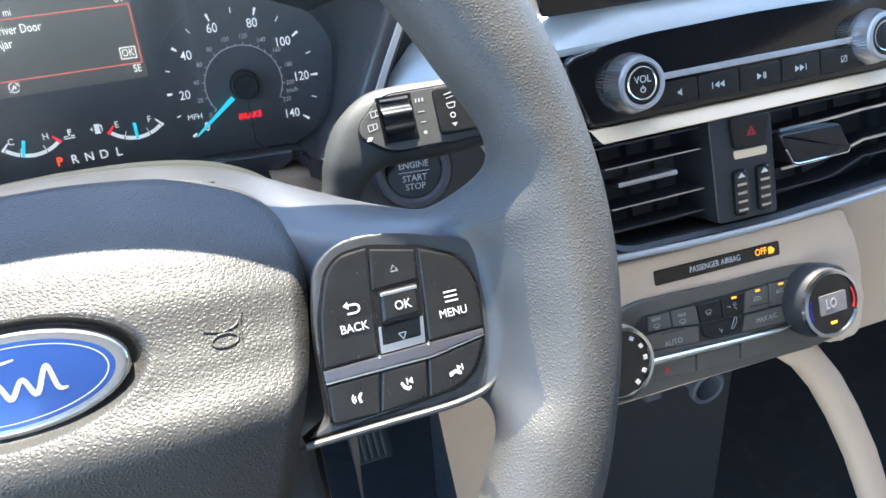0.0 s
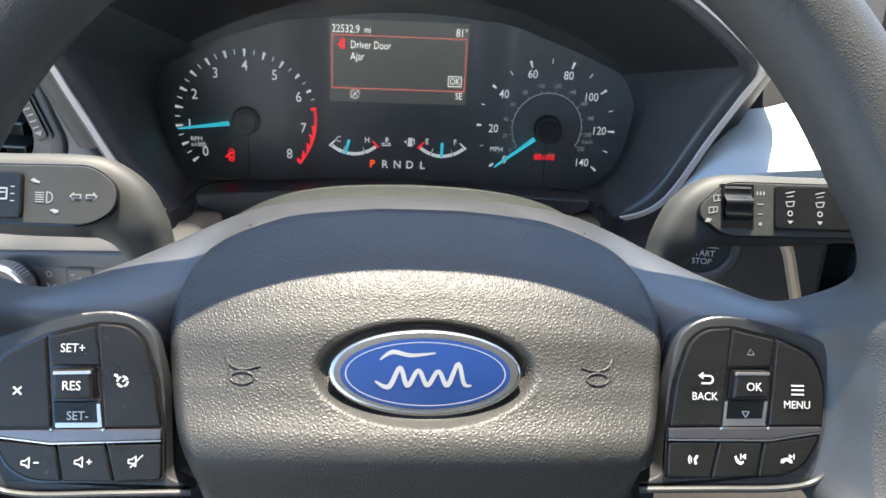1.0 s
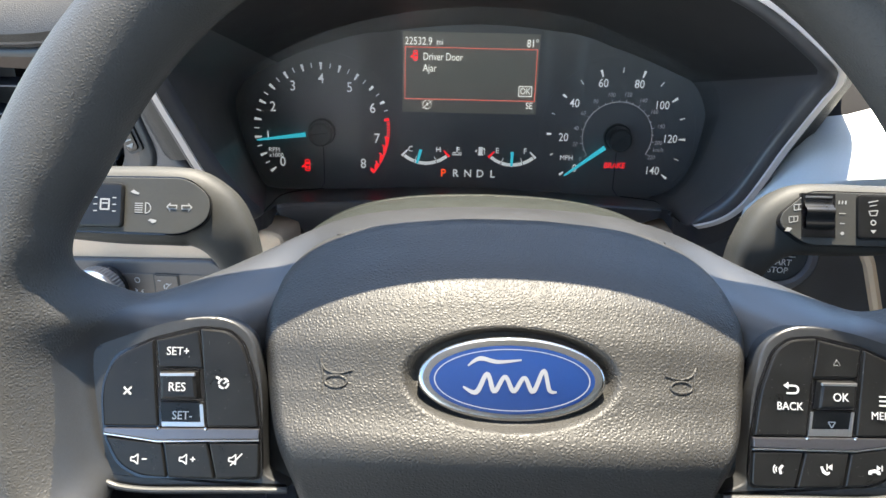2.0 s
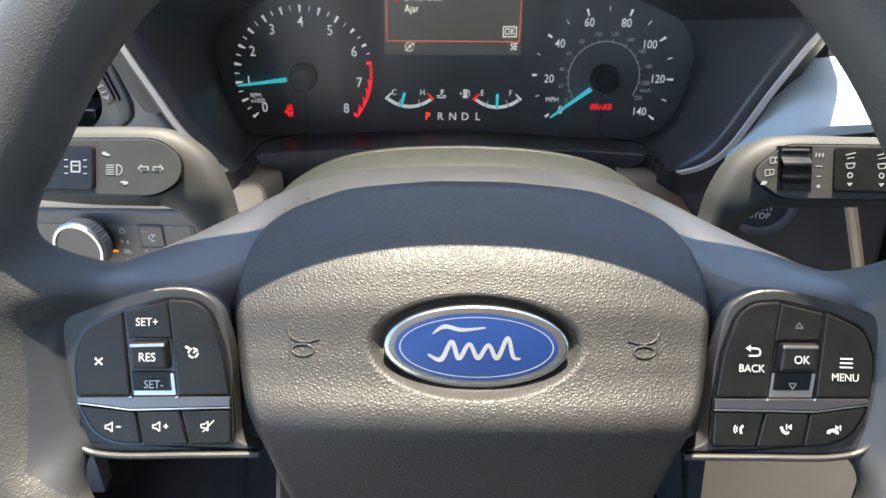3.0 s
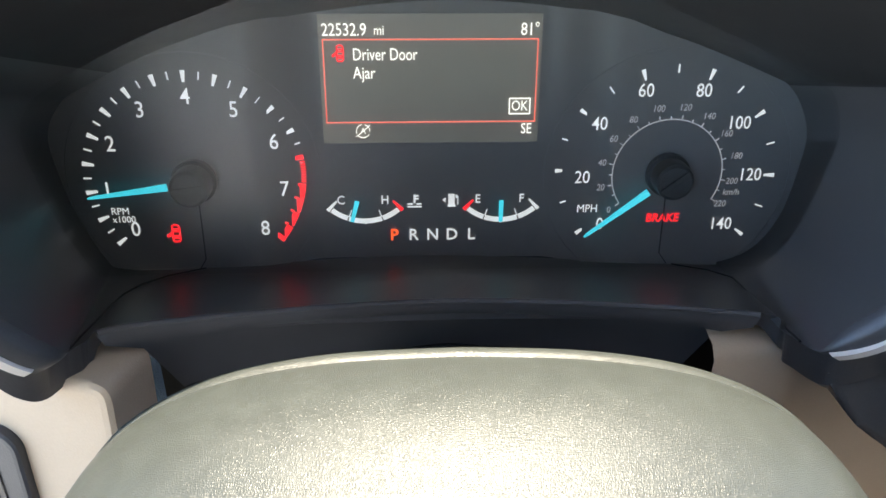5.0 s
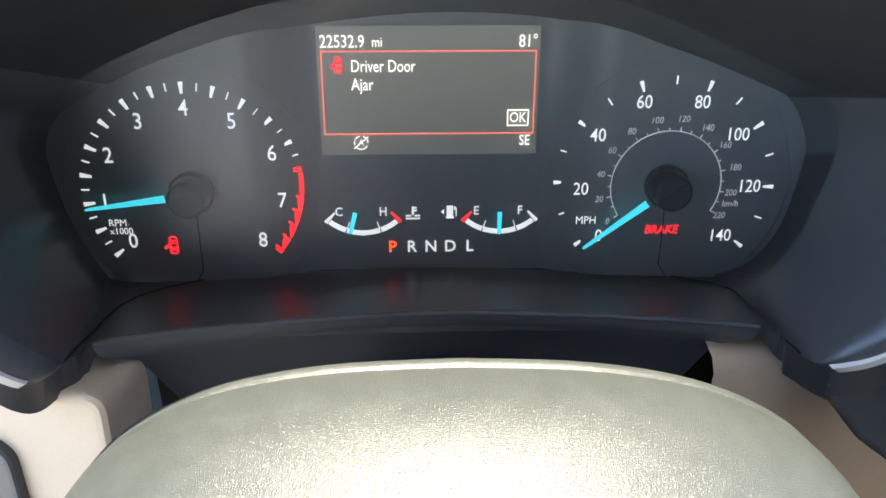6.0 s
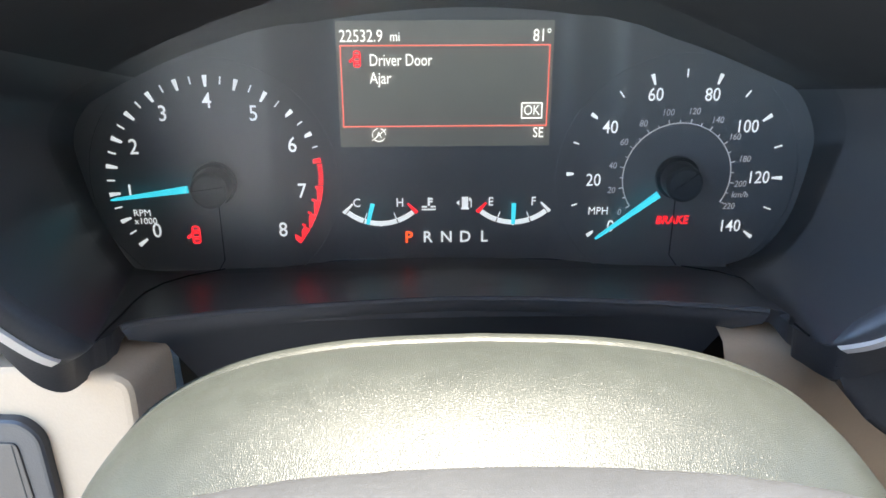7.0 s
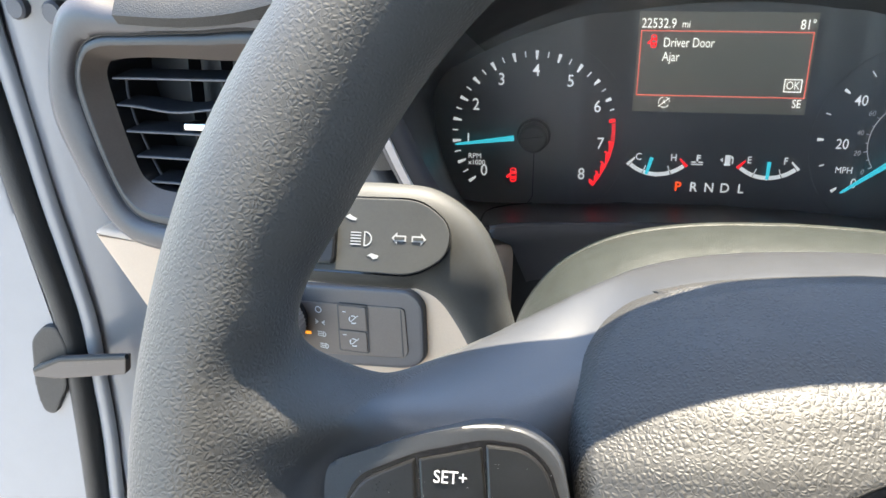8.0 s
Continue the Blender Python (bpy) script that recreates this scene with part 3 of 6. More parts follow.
    key("button", [(0.1154, -0.0509), (0.1248, -0.0503), (0.1316, -0.0463), (0.1362, -0.0371), (0.1174, -0.0394)], sw, side, r=[0.0006, 0.004, 0.004, 0.001, 0.0006])
    # bright dots where the gaps meet the strip
    for s in (0.1028, 0.1186):
        part("rivet", lean(lathe([(0.0002, -0.0020), (0.0006, -0.0018), (0.0006, 0.0)], s, -0.0344, 10), side), CHROME, sw)

    def say(text, s, z, size, up=0.0, **more):
        writing(text, size, side * s, z + lift(s, side), panel_y(s) - 0.0015 - up, WHITE, sw, yaw=-4.86 * side, **more)

    def sign(pts, s, z, k=1.0, up=0.0, material=WHITE):
        """A small printed sign: an outline in millimetres about (s, z)."""
        bm = slab([(side * s + x * 0.001 * k, z + lift(s, side) + zz * 0.001 * k) for x, zz in pts], -0.0014 - up, -0.0010 - up)
        for v in bm.verts:
            v.co.y += panel_y(abs(v.co.x))
        part("printed_sign", bm, material, sw, smooth=0)

    if side < 0:
        sign([(-1.4, -1.0), (-1.0, -1.4), (0, -0.4), (1.0, -1.4), (1.4, -1.0), (0.4, 0), (1.4, 1.0), (1.0, 1.4), (0, 0.4), (-1.0, 1.4), (-1.4, 1.0), (-0.4, 0)], 0.1294, -0.0218)
        say("SET+", 0.1134, -0.0083, 0.0040, up=-0.0008, bold=0.004)
        say("RES", 0.1124, -0.0201, 0.0042, up=0.0022, bold=0.004)
        say("SET-", 0.1110, -0.0300, 0.0040, up=-0.0002, bold=0.004)
        for a0 in (20, 110, 200, 290):
            sign(band(0, 0, 1.25, 1.9, a0, a0 + 72, 6), 0.0976, -0.0189)
        sign(line((0, 0), (1.0, 0.8), 0.5), 0.0976, -0.0189)
        sign(line((-2.6, 2.2), (-1.4, 1.6), 0.8), 0.0976, -0.0189)
        for s in (0.1249, 0.1089, 0.0925):
            for a, e in (((-1.8, -0.6), (-1.8, 0.6)), ((-1.8, 0.6), (-0.8, 0.6)), ((-0.8, 0.6), (0.5, 1.7)), ((0.5, 1.7), (0.5, -1.7)), ((0.5, -1.7), (-0.8, -0.6)), ((-0.8, -0.6), (-1.8, -0.6))):
                sign(line(a, e, 0.4), s + 0.0006, -0.0447)
        sign(line((1.2, 0), (2.8, 0), 0.4), 0.1249, -0.0447)
        sign(line((1.2, 0), (2.8, 0), 0.4), 0.1089, -0.0447)
        sign(line((2.0, -0.8), (2.0, 0.8), 0.4), 0.1089, -0.0447)
        sign(line((-1.8, -2.0), (2.0, 2.0), 0.45), 0.0925, -0.0447)
    else:
        say("BACK", 0.0970, -0.0236, 0.0038, bold=0.004)
        say("OK", 0.1128, -0.0203, 0.0040, up=0.0022, bold=0.004)
        say("MENU", 0.1283, -0.0268, 0.0037)
        sign([(-2.6, 1.0), (-1.0, 2.2), (-1.0, -0.2)], 0.0975, -0.0175)
        sign(line((-1.2, 1.0), (1.0, 1.0), 0.6), 0.0975, -0.0175)
        sign(band(1.0, -0.3, 1.0, 1.6, 90, -90, 10), 0.0975, -0.0175)
        sign(line((-1.6, -1.6), (1.0, -1.6), 0.6), 0.0975, -0.0175)
        for dz in (-1.5, 0, 1.5):
            sign(line((-2.1, dz), (2.1, dz), 0.5), 0.1286, -0.0217)
        for s, z, f in ((0.1130, -0.0087, 1), (0.1114, -0.0299, -1)):
            sign(line((-1.2, -0.9 * f), (1.2, -0.9 * f), 0.3), s, z, up=-0.001)
            sign(line((-1.2, -0.9 * f), (0, 1.1 * f), 0.3), s, z, up=-0.001)
            sign(line((1.2, -0.9 * f), (0, 1.1 * f), 0.3), s, z, up=-0.001)
        for r0 in (0.9, 1.7):
            sign(band(0.4, 0, r0, r0 + 0.4, 135, 225, 6), 0.0932, -0.0450)
        sign([(0.2, 0.2), (1.2, 1.6), (1.9, 1.3), (1.0, 0.0), (1.4, -1.5), (0.6, -1.6)], 0.0932, -0.0450)
        sign([(-1.9, 0.6), (-1.2, 1.0), (-0.8, 0.1), (0.3, -1.0), (1.2, -0.7), (1.2, -1.4), (0.2, -2.0), (-1.2, -1.2)], 0.1091, -0.0449)
        sign([(2.0, 1.8), (0.6, 0.8), (2.0, -0.2)], 0.1091, -0.0449)
        sign(line((0.3, -0.2), (0.3, 1.8), 0.35), 0.1091, -0.0449)
        sign([(-2.2, -1.2), (-2.0, 0.0), (0, 0.6), (1.6, 0.0), (1.8, -1.2), (0.8, -1.2), (0.4, -0.6), (-0.8, -0.6), (-1.2, -1.2)], 0.1251, -0.0452)
        sign([(0.6, 1.9), (2.0, 1.0), (0.6, 0.1)], 0.1251, -0.0452)
        sign(line((2.3, 0.0), (2.3, 1.9), 0.35), 0.1251, -0.0452)

# loose dust on the switch panels
rng = random.Random(7)
bm = bmesh.new()
for k in range(190):
    side = rng.choice((-1, 1))
    s, z, r, a = rng.uniform(0.087, 0.136), rng.uniform(-0.050, -0.004), rng.uniform(0.00004, 0.00010), rng.uniform(0, 6.3)
    if rng.random() < 0.5:
        s = rng.choice((0.1030, 0.1195, 0.1040)) + rng.uniform(-0.001, 0.001)
    pts = [(s + r * math.cos(a + t) * (1 + 0.8 * (t == 0)), z + lift(s, side) + r * math.sin(a + t)) for t in (0, 1.5, 3.0, 4.6)]
    bm.faces.new([bm.verts.new((side * x, panel_y(x) - 0.0013, w)) for x, w in pts])
single("dust", bm, FAINT, WHEEL, "pale dust specks on the switch buttons", "dust", "stuff", 0)

# ---- column shroud ----
shroud = thing("column_shroud", WHEEL, "textured dark plastic steering column shroud behind the wheel", "shroud")


HUMP = [(0.0, 0.0662), (0.03, 0.0652), (0.052, 0.0627), (0.069, 0.0588), (0.0825, 0.0533), (0.0930, 0.0465), (0.1005, 0.0385), (0.1060, 0.0300), (0.1105, 0.0190), (0.1120, 0.0050), (0.1110, -0.0400)]


def shroud_mesh():
    half = catmull([(x, 0, z) for x, z in HUMP], 40, closed=False)
    line_x = [-p.x for p in reversed(half)] + [p.x for p in half[1:]]
    line_z = [p.z for p in reversed(half)] + [p.z for p in half[1:]]
    rows = []
    for y, s, dz in ((0.068, 0.84, -0.064), (0.085, 0.87, -0.0500), (0.098, 0.90, -0.0388), (0.108, 0.92, -0.0295), (0.118, 0.94, -0.0200), (0.128, 0.955, -0.0120), (0.138, 0.968, -0.0062), (0.148, 0.978, -0.0028), (0.1560, 0.984, -0.0010), (0.1600, 0.985, -0.0006), (0.1610, 0.983, -0.0020), (0.1620, 0.983, -0.0020), (0.1630, 0.985, -0.0002), (0.1650, 0.986, 0.0010), (0.1682, 0.984, 0.0010), (0.1712, 0.976, -0.0015), (0.1735, 0.962, -0.0060), (0.1745, 0.94, -0.0120)):
        rows.append([(x * s, y, z + dz) for x, z in zip(line_x, line_z)])
    return sheet(rows)


part("upper_shell", shroud_mesh(), SHROUD, shroud, "sunlit grained upper shell", 50)
part("lower_shell", slab(rounded([(-0.084, -0.12), (0.084, -0.12), (0.084, -0.04), (-0.084, -0.04)], 0.02, 5), 0.08, 0.17, 0.006, 3), MATTE, shroud)
part("column_boot", lathe([(0.07, 0.150), (0.080, 0.215), (0.080, 0.29)], 0, -0.025, 40), MATTE, shroud, "black rubber column boot")


# ---- stalks ----
def stalk(name, side, label):
    at = thing(name, WHEEL, label, "stalk")
    m = side

    def s_pts(pts):
        return [(m * x, z) for x, z in pts]

    cz, yf = 0.0505, 0.094
    # head: a long rounded bar that bends down to the column at its inner end
    rows = []
    for x, zc, hz, yc, hy in ((0.225, cz + 0.001, 0.0145, yf + 0.012, 0.011), (0.205, cz + 0.001, 0.0165, yf + 0.012, 0.012), (0.175, cz, 0.0178, yf + 0.012, 0.0125), (0.150, cz, 0.0182, yf + 0.012, 0.0125), (0.139, cz - 0.001, 0.0180, yf + 0.013, 0.0125), (0.130, cz - 0.006, 0.0160, yf + 0.014, 0.012), (0.1225, cz - 0.015, 0.0124, yf + 0.016, 0.012), (0.1174, cz - 0.026, 0.0098, yf + 0.019, 0.011), (0.1100, cz - 0.040, 0.0086, yf + 0.022, 0.010), (0.0925, cz - 0.062, 0.0082, yf + 0.027, 0.010)):
        slim = 0.0016 if m > 0 and 0.11 < x < 0.21 else 0.0
        rows.append((Vector((m * x, yc, zc + slim)), hz - slim, hy))
    grid = []
    for i, (p, hz, hy) in enumerate(rows):
        d = (rows[min(i + 1, len(rows) - 1)][0] - rows[max(i - 1, 0)][0]).normalized()
        u = Vector((-d.z, 0, d.x)).normalized()
        if u.z < 0:
            u = -u
        row = []
        for k in range(28):
            a = 2 * math.pi * k / 28
            c, s = math.cos(a), math.sin(a)
            row.append(p + u * hz * math.copysign(abs(s) ** 0.6, s) + Vector((0, 1, 0)) * hy * math.copysign(abs(c) ** 0.6, c))
        grid.append(row)
    smooth_grid = [[Vector(v) for v in r] for r in grid]
    fine = []
    for j in range(28):
        fine.append(catmull([r[j] for r in smooth_grid], 44, closed=False))
    part("stalk_body", sheet([[fine[j][i] for j in range(28)] for i in range(44)], close_v=True), STALK, at, "grained dark plastic stalk arm")
    return at, s_pts, yf


sig, spts, SY = stalk("turn_signal_stalk", -1, "dark plastic turn signal stalk with white printed signs")
face = rounded([(-0.222, 0.0372), (-0.1395, 0.0362), (-0.1285, 0.0435), (-0.1280, 0.0545), (-0.1385, 0.0628), (-0.222, 0.0618)], 0.006, 5)
part("face_groove", slab(face, SY - 0.0016, SY + 0.002), GLOSS, sig, "black groove round the face")
part("face_plate", slab([(x * 0.9935 - 0.0011, 0.0493 + (z - 0.0493) * 0.955) for x, z in face], SY - 0.0021, SY + 0.002, 0.0004, 2), STALK, sig, "flat dark face plate")
part("end_block", slab(rounded(box2(-0.215, 0.0392, -0.1665, 0.0590), 0.0025, 4), SY - 0.0045, SY, 0.001, 2), BUTTON, sig, "raised dark push block")


def marks(parent, y, material, shapes, k=1.0):
    for (cx, cz), pts in shapes:
        part("printed_sign", slab([(cx + x * 0.001 * k, cz + z * 0.001 * k) for x, z in pts], y - 0.0001, y + 0.0003), material, parent, smooth=0)


ARROW = [(-2.7, 0), (-0.9, 2.0), (-0.9, 1.0), (2.2, 1.0), (2.2, -1.0), (-0.9, -1.0), (-0.9, -2.0)]
INNER = [(-1.9, 0), (-1.3, 0.8), (-1.3, 0.5), (1.7, 0.5), (1.7, -0.5), (-1.3, -0.5), (-1.3, -0.8)]
marks(sig, SY - 0.0022, PRINT, [((-0.1452, 0.0490), ARROW), ((-0.1389, 0.0490), [(-x, z) for x, z in ARROW])])
marks(sig, SY - 0.0024, STALK, [((-0.1452, 0.0490), INNER), ((-0.1389, 0.0490), [(-x, z) for x, z in INNER])])
marks(sig, SY - 0.0022, PRINT, [((-0.1572, 0.0483), band(0, 0, 2.15, 2.55, 90, -90, 10)), ((-0.1572, 0.0483), line((0, -2.5), (0, 2.5), 0.4))] + [((-0.1608, 0.0483 + d * 0.001), line((-1.2, 0), (2.4, 0), 0.4)) for d in (-2.0, -1.0, 0, 1.0, 2.0)])
marks(sig, SY - 0.0022, PRINT, [((-0.1622, 0.0548), [(-2, 0.6), (-0.6, 1.6), (0.4, 0.9), (2.0, 0.2), (1.6, -0.6), (-0.4, -0.2), (-1.2, 0.2)]), ((-0.1540, 0.0425), [(-2, 0.2), (-0.6, 1.0), (2.0, 0.4), (1.6, -0.6), (0.0, -1.0), (-0.6, -0.2)])])
marks(sig, SY - 0.0046, PRINT, [((-0.1745, 0.0493), p) for p in ([(-2, 2.6), (2, 2.6), (2, 1.9), (-2, 1.9)], [(-2, -2.6), (2, -2.6), (2, -1.9), (-2, -1.9)], [(-2.2, 2.4), (-1.5, 2.4), (-1.5, -2.4), (-2.2, -2.4)], [(1.5, 2.4), (2.2, 2.4), (2.2, -2.4), (1.5, -2.4)], [(-1.2, 0.8), (1.2, 0.8), (1.2, 0.2), (-1.2, 0.2)])] + [((-0.1745 + a * 0.001, 0.0493 + b * 0.001), line((-0.8, 0), (0.8, 0), 0.5)) for a in (-4.2, 4.2) for b in (-3, 0, 3)])

wip, spts, SY = stalk("wiper_stalk", 1, "dark plastic wiper stalk with a roller and white signs")
face = rounded([(0.222, 0.0395), (0.1395, 0.0388), (0.1275, 0.0480), (0.1285, 0.0535), (0.1400, 0.0640), (0.222, 0.0640)], 0.006, 5)
part("face_groove", slab(face, SY - 0.0016, SY + 0.002), GLOSS, wip, "black groove round the face")
part("face_plate", slab([(x * 0.9935 + 0.0011, 0.0515 + (z - 0.0515) * 0.96) for x, z in face], SY - 0.0021, SY + 0.002, 0.0004, 2), STALK, wip, "flat dark face plate")
part("end_block", slab(rounded(box2(0.1622, 0.0425, 0.215, 0.0628), 0.0025, 4), SY - 0.0040, SY, 0.001, 2), BUTTON, wip, "raised dark twist block")
part("roller_slot", slab(box2(0.1375, 0.0430, 0.1528, 0.0628), SY - 0.0024, SY), GLOSS, wip, "black slot")
rows = []
for x in (0.1388, 0.1516):
    row = []
    for k in range(61):
        a = -1.05 + 2.1 * k / 60
        rib = 0.0006 * math.sin(a * 9)
        row.append((x, SY + 0.0055 - (0.0105 + rib) * math.cos(a), 0.0529 + (0.0098 + rib) * math.sin(a)))
    rows.append(row)
part("roller", sheet(rows), BUTTON, wip, "ribbed black roller")
part("roller_edge", slab(box2(0.1392, 0.0607, 0.1512, 0.0616), SY - 0.0032, SY - 0.002), SATINCHROME, wip)
marks(wip, SY - 0.0022, PRINT, [((0.1562, 0.0590), line((-1.7 + 1.5 * i, -0.8), (-1.5 + 1.5 * i, 0.8), 0.6)) for i in range(3)] + [((0.1560, z), line((-1.4 + k, 0), (1.4 - k, 0), 0.4)) for z, k in ((0.0540, 0), (0.0495, 0.4))] + [((0.1560, 0.0450), band(0, 0, 0.01, 0.8, 0, 360, 8)[:9])])
for cx, cz in ((0.1362, 0.0560), (0.1340, 0.0505)):
    marks(wip, SY - 0.0022, PRINT, [((cx, cz), line((-1.8, -1.2), (1.8, -0.4), 0.4)), ((cx, cz), line((-2.0, 1.4), (2.0, 1.8), 0.4)), ((cx, cz), line((-1.8, -1.2), (-2.0, 1.4), 0.4)), ((cx, cz), line((1.8, -0.4), (2.0, 1.8), 0.4)), ((cx, cz), line((0.2, -0.8), (0.2, 1.6), 0.4))])
marks(wip, SY - 0.0022, PRINT, [((0.1385, 0.0610), [(-1.4, -0.6), (0.6, -0.6), (1.4, 0.8), (-0.4, 0.6)]), ((0.1318, 0.0462), [(-1.6, -0.8), (0.4, -0.9), (1.6, 0.6), (-0.6, 1.0)])])
for cx in (0.1690, 0.1830):
    marks(wip, SY - 0.0041, PRINT, [((cx, 0.0590), line((-2.2, 0), (2.2, 1.0), 0.5)), ((cx, 0.0590), line((-1.6, -1.6), (1.6, -1.0), 0.4)), ((cx, 0.0545), line((-2.0, 0.6), (2.0, 1.0), 0.5)), ((cx, 0.0545), line((-1.2, -1.4), (1.4, -1.2), 0.4)), ((cx, 0.0545), line((-1.2, -1.4), (-2.0, 0.6), 0.4)), ((cx, 0.0545), line((1.4, -1.2), (2.0, 1.0), 0.4)), ((cx, 0.0500), band(0, 0, 0.8, 1.3, 0, 358, 14)), ((cx, 0.0460), [(-1.4, 0.7), (1.4, 0.7), (0, -0.9)])])

# ---- instrument cluster ----
CLUSTER = place((0.0115, 0.335, 0.6215), 6, -1.5)
cluster = thing("instrument_cluster", CLUSTER, "black instrument cluster with white dials, cyan needles and a lit display", "instrument cluster")
LENS = [(0.0, -0.0448), (-0.1126, -0.0446), (-0.1425, -0.0442), (-0.1500, -0.0392), (-0.1598, -0.0167), (-0.1647, 0.0046), (-0.1657, 0.0195), (-0.160, 0.0311), (-0.149, 0.0396), (-0.1075, 0.0583), (-0.0598, 0.0685), (0.0012, 0.0744), (0.0579, 0.0715), (0.1046, 0.0609),
        (0.1461, 0.0451), (0.1598, 0.0376), (0.1690, 0.021), (0.1695, 0.0065), (0.1643, -0.0208), (0.1534, -0.0379), (0.1381, -0.0450), (0.1232, -0.0462)]


def dial_y(x):
    t = max(0.0, min(1.0, (abs(x - 0.0015) - 0.050) / 0.032))
    return 0.012 * (1 - t * t * (3 - 2 * t))


lens_line = [(p.x, p.z) for p in catmull([(x * 1.012, 0, z * 1.02) for x, z in LENS], 176)]
lower_z = sorted([p for p in lens_line if p[1] < 0.018])
upper_z = sorted([p for p in lens_line if p[1] >= 0.018])


def plate_span(x):
    return float(np.interp(x, [p[0] for p in lower_z], [p[1] for p in lower_z])), float(np.interp(x, [p[0] for p in upper_z], [p[1] for p in upper_z]))


cols = sorted(set(list(np.linspace(-0.167, 0.1715, 120)) + list(np.linspace(-0.086, -0.048, 20)) + list(np.linspace(0.051, 0.089, 20))))
rows = [[(x, dial_y(x), plate_span(x)[0] * (1 - k / 12) + plate_span(x)[1] * k / 12) for k in range(13)] for x in cols]
plate = part("dial_plate", sheet(rows), DIAL, cluster, "satin black dial plate, lifted to grey for the cover's glare")


def lit(name, pts, material, parent, y=None, thick=0.0003):
    """A flat lit mark on the dial plate."""
    cx = sum(p[0] for p in pts) / len(pts)
    at = dial_y(cx) if y is None else y
    return part(name, slab(pts, at - thick - 0.0002, at), material, parent, smooth=0)


def turn_pts(pts, c, a):
    """Points drawn along a radius, turned to the angle a about c."""
    ca, sa = math.cos(radians(a)), math.sin(radians(a))
    return [(c[0] + r * ca - w * sa, c[1] + r * sa + w * ca) for r, w in pts]


def gauge(name, c, label):
    return part(name, ring(c[0], c[1], 0.0565, 0.0568, -0.0004, 0.0), DIAL, cluster, label)


TACH, SPEED = (-0.105, -0.0014), (0.1082, -0.0006)
tach = gauge("tachometer", TACH, "tachometer with white numerals and a red zone")
speed = gauge("speedometer", SPEED, "speedometer with white numerals and a cyan needle")


def tach_a(v):
    return 218.4 - 32.16 * v


for k in range(26):
    v = k * 0.25
    major = k % 2 == 0
    r0, r1, w0, w1 = (0.0440, 0.0490, 0.0005, 0.0010) if major else (0.0454, 0.0488, 0.0003, 0.0003)
    lit("tick", turn_pts([(r0, -w0), (r1, -w1), (r1, w1), (r0, w0)], TACH, tach_a(v)), LITW, tach)
for v in range(9):
    a, r = radians(tach_a(v)), {1: 0.0395, 2: 0.0386, 6: 0.0402, 7: 0.0396}.get(v, 0.0376)
    writing(str(v), 0.0100, TACH[0] + r * math.cos(a), TACH[1] + r * math.sin(a), -0.0004, LITW, tach, "numeral", wide=0.88, bold=0.003)
# red zone: hatched from 6.5 to 7, solid from 7 to 8
for k in range(4):
    lit("red_zone", band(*TACH, 0.0452, 0.0483, tach_a(7.0 + 0.255 * k), tach_a(7.255 + 0.255 * k), 6), LITR, tach)
lit("red_zone", band(*TACH, 0.0428, 0.0483, tach_a(6.46), tach_a(6.54), 3), LITR, tach)
lit("red_zone", band(*TACH, 0.0428, 0.0483, tach_a(6.98), tach_a(7.03), 3), LITR, tach)
lit("red_zone", band(*TACH, 0.0428, 0.0483, tach_a(7.97), tach_a(8.06), 3), LITR, tach)
for v in (7.25, 7.5, 7.75):
    lit("red_zone", band(*TACH, 0.0438, 0.0456, tach_a(v - 0.02), tach_a(v + 0.02), 3), LITR, tach)
for k in range(9):
    lit("red_zone", band(*TACH, 0.0456, 0.0483, tach_a(6.58 + 0.045 * k), tach_a(6.60 + 0.045 * k), 2), LITR, tach)
writing("RPM", 0.0046, -0.1402, -0.0158, -0.0004, LITW, tach, wide=0.95)
writing("x1000", 0.0044, -0.1390, -0.0198, -0.0004, LITW, tach, wide=0.95)


def door_sign(cx, cz, k, material, parent, y):
    """A car seen from above in thin lines, with one door open."""
    body = [(-0.9, 2.9), (0.2, 3.4), (1.4, 3.0), (1.7, 2.0), (1.7, -2.6), (1.2, -3.3), (-0.6, -3.3), (-1.0, -2.6)]
    strokes = list(zip(body, body[1:] + body[:1])) + [((-0.5, 1.6), (1.2, 1.6)), ((-0.5, 0.7), (1.2, 0.7)), ((-0.5, 1.6), (-0.5, 0.7)), ((1.2, 1.6), (1.2, 0.7)), ((-0.6, -1.0), (1.3, -1.0)), ((-0.6, -1.9), (1.3, -1.9)), ((-0.6, -1.0), (-0.6, -1.9)), ((1.3, -1.0), (1.3, -1.9)), ((-1.0, 0.6), (-2.9, -0.9)), ((-2.9, -0.9), (-2.7, -1.4)), ((-2.7, -1.4), (-1.0, -0.4))]
    for a, b in strokes:
        lit("warning_sign", [(cx + x * k, cz + z * k) for x, z in line(a, b, 0.5)], material, parent, y)


door_sign(-0.1170, -0.0268, 0.00125, LITR, tach, 0.0)


